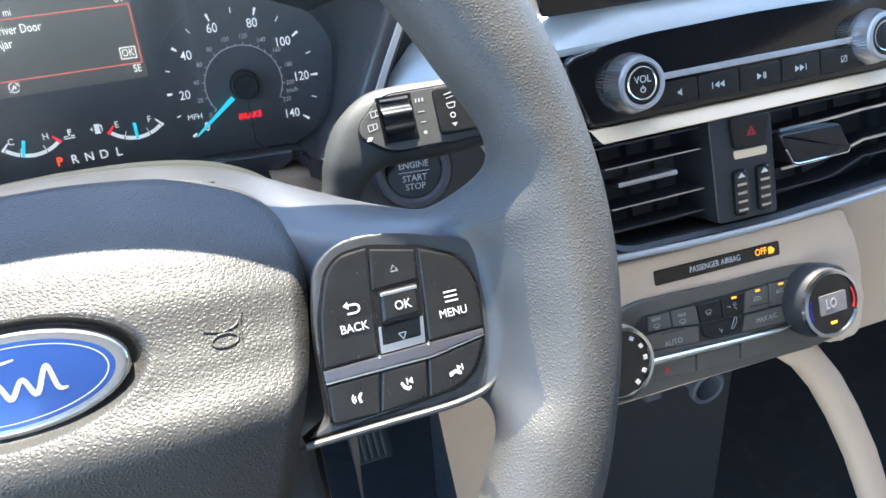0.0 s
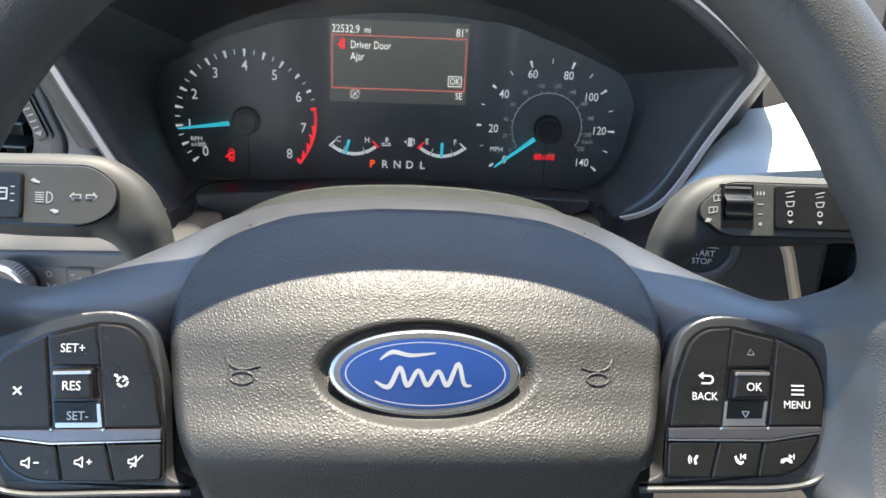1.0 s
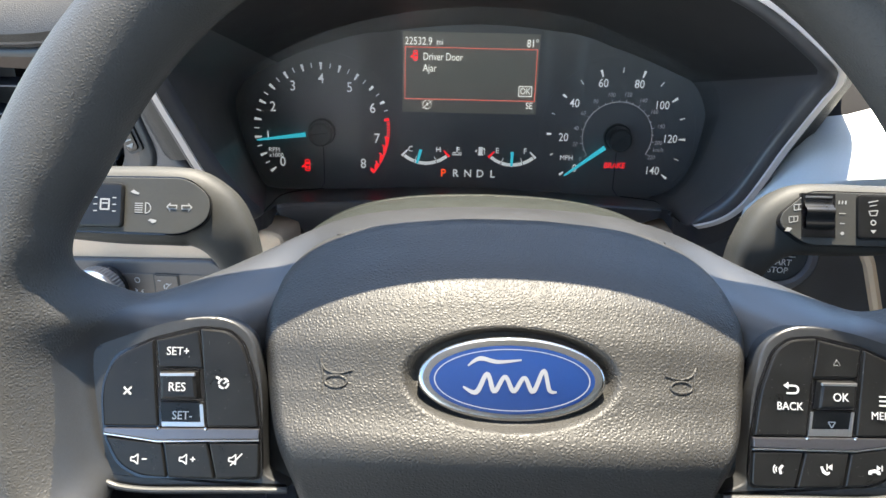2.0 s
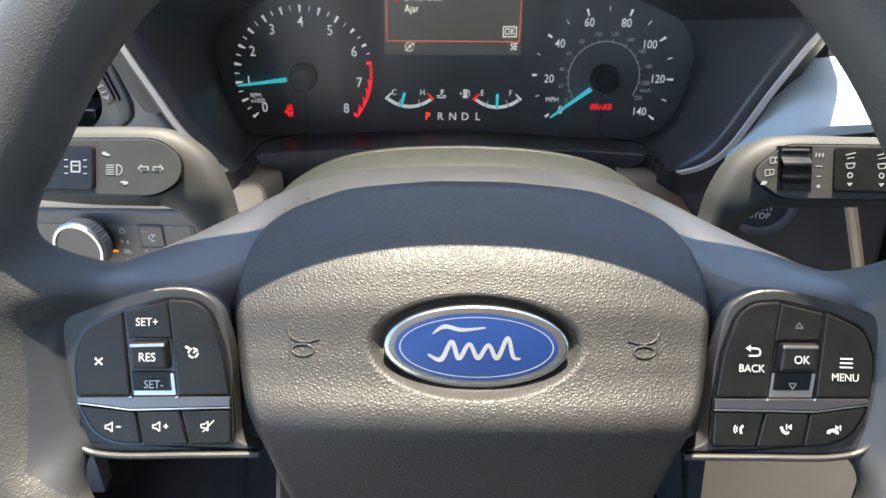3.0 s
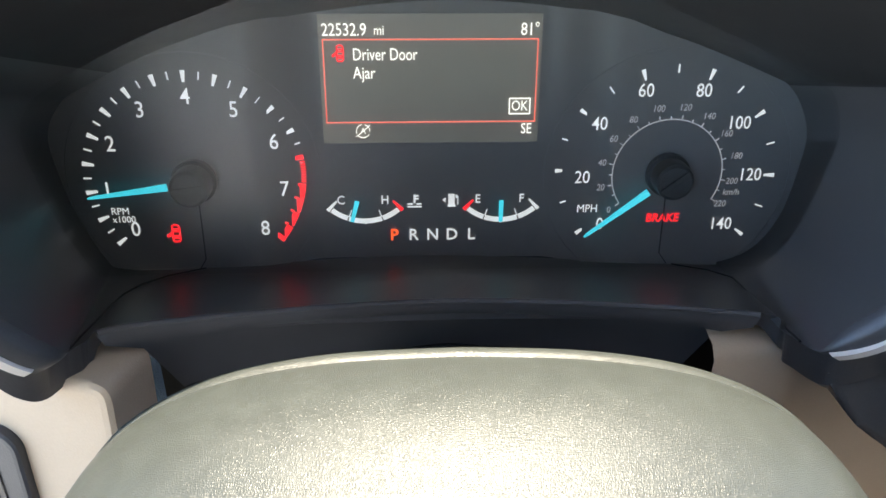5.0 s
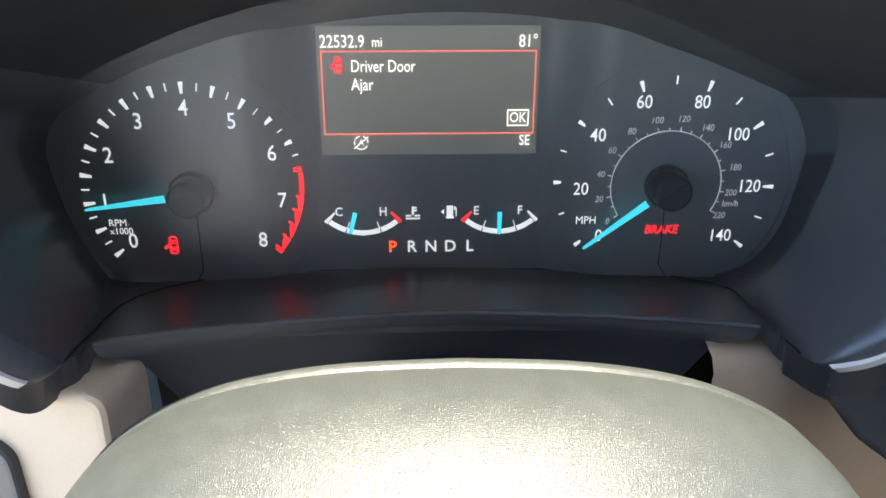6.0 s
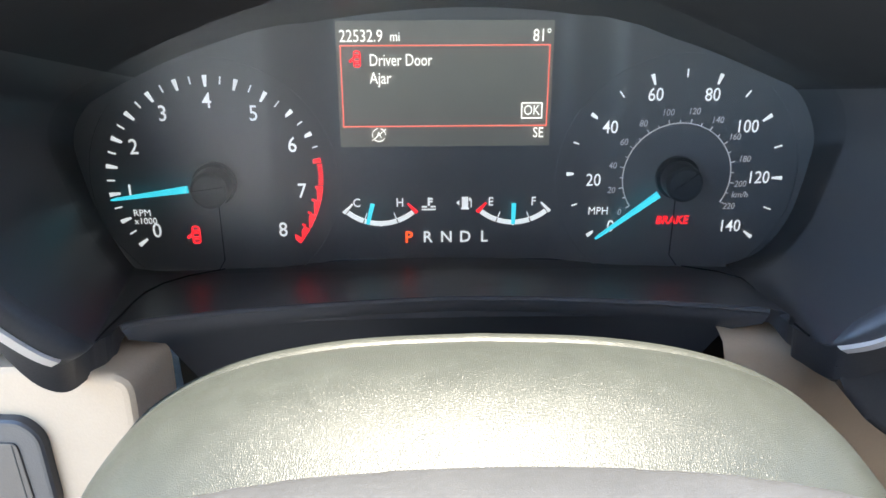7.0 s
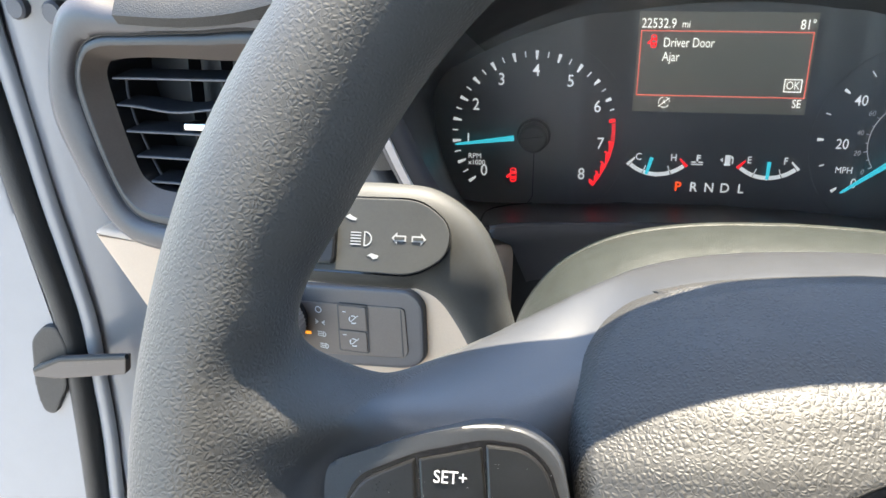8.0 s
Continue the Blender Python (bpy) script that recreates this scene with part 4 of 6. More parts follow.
def needle(c, a, parent):
    pts = turn_pts([(0.0115, -0.0016), (0.0450, -0.0006), (0.0470, -0.0002), (0.0470, 0.0002), (0.0450, 0.0006), (0.0115, 0.0016)], c, a)
    part("needle", slab(pts, -0.0062, -0.0046, 0.0003, 1), LITC, parent, "lit cyan needle")
    part("needle_cap", lathe([(0.0001, -0.0138), (0.0070, -0.0138), (0.0083, -0.0128), (0.0086, -0.0110), (0.0086, -0.0040), (0.0100, -0.0030), (0.0100, 0.0)], c[0], c[1], 40), MATTE, parent, "round black needle cap")
    part("cap_slot", slab(turn_pts([(-0.0075, -0.0012), (0.0075, -0.0012), (0.0075, 0.0012), (-0.0075, 0.0012)], c, a), -0.0142, -0.0135, 0.0002, 1), MATTE, parent)


needle(TACH, 187.6, tach)


def speed_a(v):
    return 217.9 - 255.8 / 140 * v


for v in range(0, 141, 10):
    major = v % 20 == 0
    r0, r1, w0, w1 = (0.0450, 0.0498, 0.0004, 0.0009) if major else (0.0460, 0.0496, 0.0003, 0.0003)
    lit("tick", turn_pts([(r0, -w0), (r1, -w1), (r1, w1), (r0, w0)], SPEED, speed_a(v)), LITW, speed)
for v, x, z in ((0, 0.0790, -0.0250), (20, 0.0693, -0.0021), (40, 0.0754, 0.0228), (60, 0.0947, 0.0375), (80, 0.1204, 0.0373), (100, 0.1381, 0.0227), (120, 0.1467, -0.0016), (140, 0.1363, -0.0256)):
    writing(str(v), 0.0084, x, z, -0.0004, LITW, speed, "numeral", wide=0.86, bold=0.002)


def km_a(v):
    return 214.0 - 243.5 / 220 * v


lit("inner_scale", band(*SPEED, 0.0251, 0.0255, km_a(0), km_a(220), 40), LITG, speed, 0.0)
for v in range(0, 221, 10):
    lit("tick", turn_pts([(0.0253, -0.0002), (0.0273 if v % 20 == 0 else 0.0266, -0.0002), (0.0273 if v % 20 == 0 else 0.0266, 0.0002), (0.0253, 0.0002)], SPEED, km_a(v)), LITG, speed)
for v in range(0, 221, 20):
    a = radians(km_a(v))
    r = {160: 0.0310, 180: 0.0318, 200: 0.0306, 220: 0.0302}.get(v, 0.0309)
    writing(str(v), 0.0043, SPEED[0] + r * math.cos(a), SPEED[1] + r * math.sin(a), -0.0004, LITG, speed, "numeral", wide=0.88, slant=0.12)
writing("MPH", 0.0054, 0.0726, -0.0172, -0.0004, LITW, speed)
writing("km/h", 0.0043, SPEED[0] + 0.0308, SPEED[1] - 0.0092, -0.0004, LITG, speed, slant=0.12)
writing("BRAKE", 0.0058, 0.1082, -0.0222, -0.0004, LITR, speed, "warning_sign", bold=0.02, slant=0.1)
needle(SPEED, 217.6, speed)


# small gauges
def small_gauge(cx, cz, name, left, right, hot, a_needle, label):
    # an arc that opens upward
    r = 0.0245
    c = (cx, cz + r)
    own = part(name, slab(line((cx - 0.0005, cz - 0.0012), (cx + 0.0005, cz - 0.0012), 0.0003), 0.0116, 0.012), LITW, cluster, label, 0)
    a0, a1 = 270 - 43, 270 + 43
    spans = ((a0 + 3, 250), (251.5, 288.5), (290, a1 - 3))
    for s0, s1 in spans:
        lit("scale_arc", band(*c, r - 0.0013, r + 0.0010, s0, s1, 10), LITW, own, 0.012)
    for a in (251, 289):
        lit("tick", turn_pts([(r - 0.0045, -0.0002), (r - 0.0010, -0.0002), (r - 0.0010, 0.0002), (r - 0.0045, 0.0002)], c, a), LITW, own, 0.012)
    for a, hotside in ((a0, hot == "left"), (a1, hot == "right")):
        lit("tick", turn_pts([(r - 0.0050, -0.0004), (r + 0.0014, -0.0009), (r + 0.0014, 0.0009), (r - 0.0050, 0.0004)], c, a), LITR if hotside else LITW, own, 0.012)
    writing(left, 0.0060, cx - 0.0112, cz + 0.0108, 0.0112, LITW, own, bold=0.008)
    writing(right, 0.0060, cx + 0.0095, cz + 0.0108, 0.0112, LITW, own, bold=0.008)
    lit("needle", turn_pts([(r - 0.0105, -0.0011), (r + 0.0002, -0.0009), (r + 0.0002, 0.0009), (r - 0.0105, 0.0011)], c, a_needle), LITC, own, 0.010)
    return own


temp = small_gauge(-0.0305, -0.0268, "temperature_gauge", "C", "H", "right", 255.5, "temperature gauge with a white arc")
fuel = small_gauge(0.0340, -0.0268, "fuel_gauge", "E", "F", "left", 269.5, "fuel gauge with a white arc")
for pts in ([(-0.3, 2.2), (0.5, 2.2), (0.5, -1.0), (-0.3, -1.0)], [(0.5, 2.0), (1.6, 2.0), (1.6, 1.5), (0.5, 1.5)], [(0.5, 0.9), (1.6, 0.9), (1.6, 0.4), (0.5, 0.4)], [(-2.6, -1.2), (-0.6, -1.2), (-0.6, -1.7), (-2.6, -1.7)], [(0.8, -1.2), (2.8, -1.2), (2.8, -1.7), (0.8, -1.7)], [(-2.6, -2.3), (2.8, -2.3), (2.8, -2.8), (-2.6, -2.8)]):
    lit("gauge_sign", [(-0.0072 + x * 0.00125, -0.0165 + z * 0.00125) for x, z in pts], LITW, temp, 0.012)
for pts in ([(-1.2, 2.4), (1.2, 2.4), (1.2, -2.4), (-1.2, -2.4)], [(-1.5, -2.0), (1.5, -2.0), (1.5, -2.6), (-1.5, -2.6)], [(1.5, 1.0), (2.2, 0.6), (2.2, -1.8), (2.6, -1.8), (2.6, 1.4), (1.8, 2.2), (1.5, 1.8)], [(-3.4, 0), (-2.2, 1.0), (-2.2, -1.0)]):
    lit("gauge_sign", [(0.0104 + x * 0.00125, -0.0165 + z * 0.00125) for x, z in pts], LITW, fuel, 0.012)
for ch, x in (("P", -0.0170), ("R", -0.0078), ("N", 0.0014), ("D", 0.0106), ("L", 0.0199)):
    writing(ch, 0.0082, x, -0.0340, 0.0112, LITP if ch == "P" else LITW, cluster, "gear_letter", bold=0.012, wide=0.95)

# message display
disp = part("display", slab(box2(-0.0480, 0.0118, 0.0497, 0.0690), 0.0112, 0.0122), LCDGLOW, cluster, "lit grey message display", 0)
for pts in (line((-0.0462, 0.0582), (0.0480, 0.0582), 0.0005), line((-0.0462, 0.0215), (0.0480, 0.0215), 0.0005), line((-0.0461, 0.0584), (-0.0461, 0.0213), 0.0005), line((0.0479, 0.0584), (0.0479, 0.0213), 0.0005)):
    lit("message_border", pts, LCDLINE, disp, 0.0111)
DY = 0.0107
writing("22532.9", 0.0076, -0.0465, 0.0622, DY, LCDTEXT, disp, wide=0.80, align="LEFT")
writing("mi", 0.0060, -0.0240, 0.0620, DY, LCDTEXT, disp, wide=0.8, align="LEFT")
writing("81°", 0.0076, 0.0485, 0.0622, DY, LCDTEXT, disp, wide=0.8, align="RIGHT")
writing("Driver Door", 0.0076, -0.0335, 0.0516, DY, LCDTEXT, disp, wide=0.72, align="LEFT")
writing("Ajar", 0.0076, -0.0335, 0.0436, DY, LCDTEXT, disp, wide=0.76, align="LEFT")
writing("OK", 0.0066, 0.0408, 0.0285, DY, LCDTEXT, disp, wide=0.78)
for pts in (line((0.0362, 0.0320), (0.0455, 0.0320), 0.0005), line((0.0362, 0.0250), (0.0455, 0.0250), 0.0005), line((0.0362, 0.0320), (0.0362, 0.0250), 0.0005), line((0.0455, 0.0320), (0.0455, 0.0250), 0.0005)):
    lit("key_outline", pts, LCDTEXT, disp, 0.0111)
writing("SE", 0.0068, 0.0442, 0.0180, DY, LCDTEXT, disp, wide=0.78)
door_sign(-0.0392, 0.0524, 0.00105, LITR, disp, 0.0111)
for a0, a1 in ((0, 75), (100, 200), (225, 330)):
    lit("start_stop_sign", band(-0.0300, 0.0175, 0.0029, 0.0032, a0, a1, 10), LCDTEXT, disp, 0.0111)
writing("A", 0.0040, -0.0300, 0.0175, DY, LCDTEXT, disp, wide=0.9)
lit("start_stop_sign", line((-0.0332, 0.0148), (-0.0268, 0.0202), 0.0003), LCDTEXT, disp, 0.0111)

# clear cover over the dials
part("clear_cover", sheet([[(x, -0.022 + 0.03 * (z + 0.045) - 0.62 * (z + 0.045) ** 2 - 0.10 * x * x, z) for x in np.linspace(-0.21, 0.215, 24)] for z in np.linspace(-0.037, 0.125, 9)]), COVER, cluster, "clear plastic cover over the dials").visible_shadow = False
for x, dx in ((TACH[0] + 0.0005, -0.0035), (SPEED[0] + 0.0005, 0.004)):
    lit("plate_seam", line((x, TACH[1] - 0.011), (x, -0.040), 0.0005), MATTE, plate)
    lit("plate_seam", line((x, -0.040), (x + dx, -0.0455), 0.0005), MATTE, plate)

# ---- instrument hood ----
hood = thing("instrument_hood", I4, "black plastic instrument hood with a silver edge strip", "hood")
MOUTH = [(0.016, 0.275, 0.594), (-0.100, 0.258, 0.599), (-0.118, 0.243, 0.600), (-0.1286, 0.2268, 0.602), (-0.146, 0.215, 0.632), (-0.157, 0.207, 0.662), (-0.1645, 0.198, 0.688), (-0.1665, 0.191, 0.703), (-0.158, 0.186, 0.717), (-0.118, 0.197, 0.743), (-0.065, 0.214, 0.759), (0.0145, 0.224, 0.765), (0.094, 0.214, 0.759), (0.147, 0.197, 0.743),
         (0.187, 0.187, 0.715), (0.196, 0.191, 0.703), (0.193, 0.198, 0.688), (0.184, 0.207, 0.660), (0.1655, 0.211, 0.6195), (0.1434, 0.216, 0.605), (0.134, 0.232, 0.603), (0.126, 0.248, 0.602)]
N_H = 220
mouth = catmull(MOUTH, N_H)
back = catmull([CLUSTER @ Vector((x, dial_y(x) - 0.0004, z)) for x, z in LENS], N_H)
mid = Vector((0.0145, 0.21, 0.68))


def away(p, d, back_by):
    u = p - mid
    u.y = 0
    return p + u.normalized() * d + Vector((0, back_by, 0))


def inset(k):
    """1 along the sides and the top of the mouth, 0 along its shelf."""
    t = max(0.0, min(1.0, (min(k, N_H - 6 - k) - 20) / 12))
    return t * t * (3 - 2 * t)


inner = [away(p, -0.0095 * inset(k), 0.006 * inset(k)) for k, p in enumerate(mouth)]
funnel = [[b.lerp(m, q) for b, m in zip(back, inner)] for q in (0.0, 0.04, 0.12, 0.25, 0.4, 0.55, 0.7, 0.85, 0.95, 1.0)]
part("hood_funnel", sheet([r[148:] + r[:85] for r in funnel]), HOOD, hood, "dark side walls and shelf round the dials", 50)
# the roof's darker colour carries the shade over the dials
part("hood_roof", sheet([r[84:149] for r in funnel]), HOOD_SHADED, hood, "hood roof over the dials, its shade put into a darker colour", 50)


def chin(k):
    """1 at the lower corners of the mouth, where its edge is thickest."""
    t = max(0.0, min(1.0, (k - 11) / 4, (40 - k) / 8), min(1.0, (211 - k) / 4, (k - 172) / 8))
    return t * t * (3 - 2 * t)


for name, prof, m, label in (("hood_frame", ((-0.0095, 0.006), (-0.0088, 0.0015), (-0.0070, -0.0006), (-0.0030, -0.0014), (-0.0022, -0.0014)), HOOD, "black rounded hood edge"), ("hood_rim", ((-0.0022, -0.0014), (0.0026, -0.0012), (0.0044, 0.0004), (0.0056, 0.005), (0.0105, 0.03)), SLATE, "grey outer rim of the hood")):
    part(name, sheet([[away(p, d * inset(k) if d < 0 else d, b * inset(k)) + Vector((0, 0, -0.0120 * chin(k) * (d > 0.003))) for k, p in enumerate(mouth)] for d, b in prof], close_v=True), m, hood, label, 50)
part("hood_top", sheet([[away(p, u, v) for p in mouth[44:176]] for u, v in ((0.0050, 0.006), (0.012, 0.008), (0.018, 0.012), (0.024, 0.022), (0.029, 0.05), (0.045, 0.09), (0.070, 0.2))]), PAD, hood, "grained hood top")
i0, i1 = int(N_H * 3 / 22), int(N_H * 19.1 / 22)
strip = []
for p in mouth[i0:i1]:
    strip.append([away(p, d, b) for d, b in ((-0.0021, -0.0008), (-0.0018, -0.0030), (0.0016, -0.0030), (0.0021, -0.0006))])
part("edge_strip", sheet(strip), EDGE, hood, "thin silver edge strip")
# shelf lip and the skirt under it
lip = mouth[-11:] + mouth[:15]
part("shelf_skirt", sheet([[Vector((0.0105 + (p.x - 0.0105) * w, p.y + dy, p.z + dz)) for p in lip] for dy, dz, w in ((0.0, 0.0, 1.0), (-0.002, -0.001, 1.0), (-0.0015, -0.006, 0.985), (0.010, -0.016, 0.91), (0.022, -0.045, 0.84))]), HOOD, hood, "black skirt under the dials", 50)

part("shelf_lip", tube([p + Vector((0, -0.0014, -0.0004)) for p in lip], 0.0013, 8), HOOD, hood, "thin rounded shelf lip")
for k0, k1 in ((9, 22), (211, 196)):
    path = [back[round(k0 + (k1 - k0) * s)].lerp(mouth[round(k0 + (k1 - k0) * s)], s) + Vector((0, -0.0003, 0.0003)) for s in (0.02, 0.15, 0.3, 0.45, 0.6, 0.75, 0.9, 0.99)]
    part("shelf_seam", tube(path, 0.0005, 6), RUBBER, hood, "dark seam")

# ---- dashboard round the cluster ----
dash = thing("dashboard", I4, "two-tone dashboard with a black top, silver band and beige knee panel", "dashboard")
part("column_recess", slab(box2(-0.112, 0.42, 0.150, 0.574), 0.300, 0.32), MATTE, dash, "dark recess round the column")
# top pad
part("top_pad", sheet([[(x, y, z + 0.015 * math.cos(x * 2.2)) for x in np.linspace(-0.42, 1.15, 40)] for y, z in ((0.335, 0.70), (0.34, 0.735), (0.40, 0.752), (0.60, 0.76), (0.85, 0.74), (1.02, 0.70), (1.02, 0.60))]), PAD, dash, "grained black dash top")
# silver band from the hood to the far side
BAND = ((0.187, (0.206, 0.628), (0.195, 0.632), (0.196, 0.638), (0.224, 0.653), (0.240, 0.657)), (0.198, (0.200, 0.636), (0.187, 0.640), (0.188, 0.646), (0.217, 0.662), (0.236, 0.666)), (0.225, (0.195, 0.646), (0.176, 0.648), (0.176, 0.653), (0.204, 0.669), (0.226, 0.673)), (0.26, (0.185, 0.654), (0.164, 0.657), (0.1635, 0.661), (0.186, 0.680), (0.220, 0.686)),
        (0.30, (0.175, 0.656), (0.158, 0.660), (0.1575, 0.664), (0.172, 0.681), (0.205, 0.688)), (0.55, (0.175, 0.656), (0.158, 0.660), (0.1575, 0.664), (0.172, 0.681), (0.205, 0.688)), (0.8, (0.20, 0.656), (0.183, 0.660), (0.1825, 0.664), (0.20, 0.681), (0.23, 0.688)), (1.14, (0.26, 0.656), (0.243, 0.660), (0.2425, 0.664), (0.26, 0.681), (0.28, 0.688)))
START_EDGE = [(0.167, 0.216, 0.611), (0.166, 0.206, 0.615), (0.167, 0.207, 0.620), (0.183, 0.226, 0.647), (0.186, 0.240, 0.652)]
part("silver_band", sheet([START_EDGE] + [[(x, *q) for x, *_ in [b] for q in b[1:]] for b in BAND]), SILVER, dash, "satin silver dash band", 50)
part("band_back", sheet([[(b[0], b[-1][0] - 0.002, b[-1][1] - 0.004), (b[0], b[-1][0] + 0.02, b[-1][1] + 0.012), (b[0], 0.345, 0.735)] for b in BAND]), SOFTBLACK, dash, "black dash edge over the band", 50)
# knee panels
part("knee_panel", sheet([[(x, y + dy, z) for x, dy in ((0.116, 0.0), (0.1175, 0.0), (0.121, 0.0), (0.146, 0.0), (0.153, 0.002), (0.160, 0.005), (0.200, 0.012), (0.260, 0.015))] for y, z in ((0.268, 0.589), (0.258, 0.589), (0.247, 0.587), (0.243, 0.582), (0.247, 0.53), (0.255, 0.46), (0.32, 0.44))]), BEIGE, dash, "beige knee panel beside the column", 50)
START = place((0.1902, 0.200, 0.5950), 10, -8)
part("start_panel", moved(slab(rounded([(-0.0478, 0.005), (-0.0468, 0.000), (-0.0395, -0.0122), (-0.0285, -0.0230), (-0.0156, -0.0292), (0.000, -0.0335), (0.030, -0.042), (0.046, -0.060), (0.055, -0.110), (0.080, -0.110), (0.080, 0.050), (0.025, 0.050), (0.002, 0.020), (-0.020, 0.008)], [0.003] + [0.012] * 8 + [0.004] * 5, 5), 0.0100, 0.060, 0.003, 3), START), SLATE, dash, "dark panel round the start button", 50)
part("under_dash", block(-0.30, 0.30, 0.40, 0.9, 0.95, 0.44), CARPET, dash)
part("end_trim", slab(rounded([(-0.338, 0.20), (-0.318, 0.20), (-0.322, 0.46), (-0.342, 0.46)], 0.004, 3), 0.330, 0.35, 0.002, 2), DASHGREY, dash, "grey trim at the dash end")

# ---- left end of the dash ----
LEFT = place((-0.2, 0.256, 0.60), 4, -13)
part("knee_panel", moved(slab(rounded([(-0.165, -0.030), (-0.118, -0.098), (-0.0926, -0.1050), (-0.034, -0.1375), (0.02, -0.175), (0.094, -0.20), (0.094, -0.0125), (0.055, -0.012), (-0.02, -0.022), (-0.10, -0.030)], 0.008, 4), 0.0, 0.030, 0.004, 3), LEFT), BEIGE, dash, "beige knee panel left of the column")
vent = thing("side_air_vent", LEFT, "grey side air vent with horizontal vanes and a chrome tab", "air vent")
OUT = [(-0.120, 0.104), (-0.152, 0.107), (-0.1690, 0.086), (-0.1785, 0.045), (-0.1690, 0.013), (-0.1470, -0.0250), (-0.1190, -0.0375), (-0.070, -0.0330), (-0.015, -0.0150), (0.040, -0.006), (0.050, 0.010), (0.024, 0.045), (0.004, 0.082), (-0.030, 0.105), (-0.075, 0.101)]
STEP = [(-0.110, 0.0890), (-0.1380, 0.0862), (-0.1510, 0.0755), (-0.1555, 0.0530), (-0.1440, 0.0110), (-0.1300, -0.0150), (-0.1080, -0.0208), (-0.070, -0.0180), (-0.025, 0.0040), (0.006, 0.018), (0.014, 0.030), (0.008, 0.050), (-0.004, 0.078), (-0.030, 0.0945), (-0.070, 0.0922)]
HOLE = [(-0.105, 0.0752), (-0.130, 0.0730), (-0.1400, 0.0695), (-0.1420, 0.0560), (-0.1310, 0.0120), (-0.1230, 0.0010), (-0.1080, -0.0030), (-0.065, -0.0015), (-0.035, 0.006), (-0.022, 0.014), (-0.016, 0.026), (-0.018, 0.045), (-0.022, 0.062), (-0.034, 0.0765), (-0.065, 0.0762)]


def loop3(pts, y, n=120):
    return [Vector((p.x, y, p.z)) for p in catmull([(x, 0, z) for x, z in pts], n)]


def between(a, b, s):
    return [(x0 + (x1 - x0) * s, z0 + (z1 - z0) * s) for (x0, z0), (x1, z1) in zip(a, b)]


part("vent_surround", sheet([loop3([(min(x, 0.0), z) for x, z in OUT], 0.10), loop3([(min(x, 0.024), z) for x, z in OUT], 0.035), loop3(OUT, 0.006), loop3(between(OUT, STEP, 0.12), -0.001), loop3(between(OUT, STEP, 0.4), -0.0045), loop3(between(OUT, STEP, 0.85), -0.004), loop3(STEP, -0.001), loop3(STEP, 0.004)], close_v=True), SLATE, vent, "slate grey padded vent surround", 50)
part("vent_gap", tube([(p.x, 0.0005, p.z) for p in loop3(STEP, 0.0)] + [tuple(loop3(STEP, 0.0005)[0])], 0.0011, 8), RUBBER, vent, "black gap round the bezel")
part("vent_bezel", sheet([loop3(between(STEP, HOLE, s), y) for s, y in ((0.40, -0.0015), (0.55, 0.002), (1.0, 0.011))], close_v=True), BROWN, vent, "brown-grey vent bezel", 50)
part("bezel_ring", sheet([loop3(between(STEP, HOLE, s), y) for s, y in ((0.0, 0.004), (0.06, -0.0005), (0.14, -0.0015), (0.34, -0.0020), (0.40, -0.0015))], close_v=True), SATIN, vent, "smooth dark outer ring of the bezel", 50)
part("vent_throat", sheet([loop3(HOLE, 0.011), loop3(HOLE, 0.014), loop3(HOLE, 0.05)], close_v=True), MATTE, vent, "black vent throat", 50)
part("vent_box", slab(box2(-0.15, -0.02, 0.01, 0.09), 0.050, 0.056), MATTE, vent)
for k, (z, x0) in enumerate(((0.0613, -0.1405), (0.0460, -0.1405), (0.0304, -0.1365), (0.0155, -0.1315), (0.0004, -0.1235))):
    bow = 0.0034 if k == 1 else 0.0
    rows = []
    for y, dz in ((0.012, 0.0), (0.0125, 0.0007), (0.030, 0.0022), (0.030, -0.001), (0.0125, -0.0007)):
        rows.append([(x, y, z + dz + 0.053 * (x + 0.14) - bow * math.exp(-((x + 0.100) / 0.022) ** 2)) for x in np.linspace(x0, -0.022, 20)])
    vane = part("vane", sheet(rows, close_u=True), MATTE, vent, "horizontal black vane")
    part("vane_lip", tube([(x, 0.0118, z + 0.053 * (x + 0.14) - bow * math.exp(-((x + 0.100) / 0.022) ** 2)) for x in np.linspace(x0 + 0.001, -0.023, 20)], 0.0007, 6), GREY, vane, "grey front lip")
part("link_rod", tube([(-0.1390, 0.022, 0.062), (-0.1395, 0.022, 0.050), (-0.1370, 0.022, 0.036), (-0.1290, 0.022, 0.014), (-0.1215, 0.022, -0.002)], 0.0009, 6), GREY, vent, "thin grey link rod behind the vanes")
for x in (-0.105, -0.083, -0.061, -0.039):
    part("fin", slab([(x, -0.004), (x + 0.001, -0.004), (x + 0.001, 0.078), (x, 0.078)], 0.034, 0.046), MATTE, vent)
part("tab", slab(rounded([(-0.0893, 0.0376), (-0.062, 0.0392), (-0.062, 0.0432), (-0.0893, 0.0412)], 0.001, 3), 0.004, 0.016, 0.0008, 2), CHROME, vent, "chrome vane tab")
part("wheel_slot", moved(slab(rounded(box2(-0.0052, -0.0165, 0.0052, 0.0165), 0.003, 4), -0.0034, 0.006), Matrix.Translation((-0.0045, 0.0, 0.0482)) @ Matrix.Rotation(radians(-22), 4, "Y")), MATTE, vent, "dark slot")
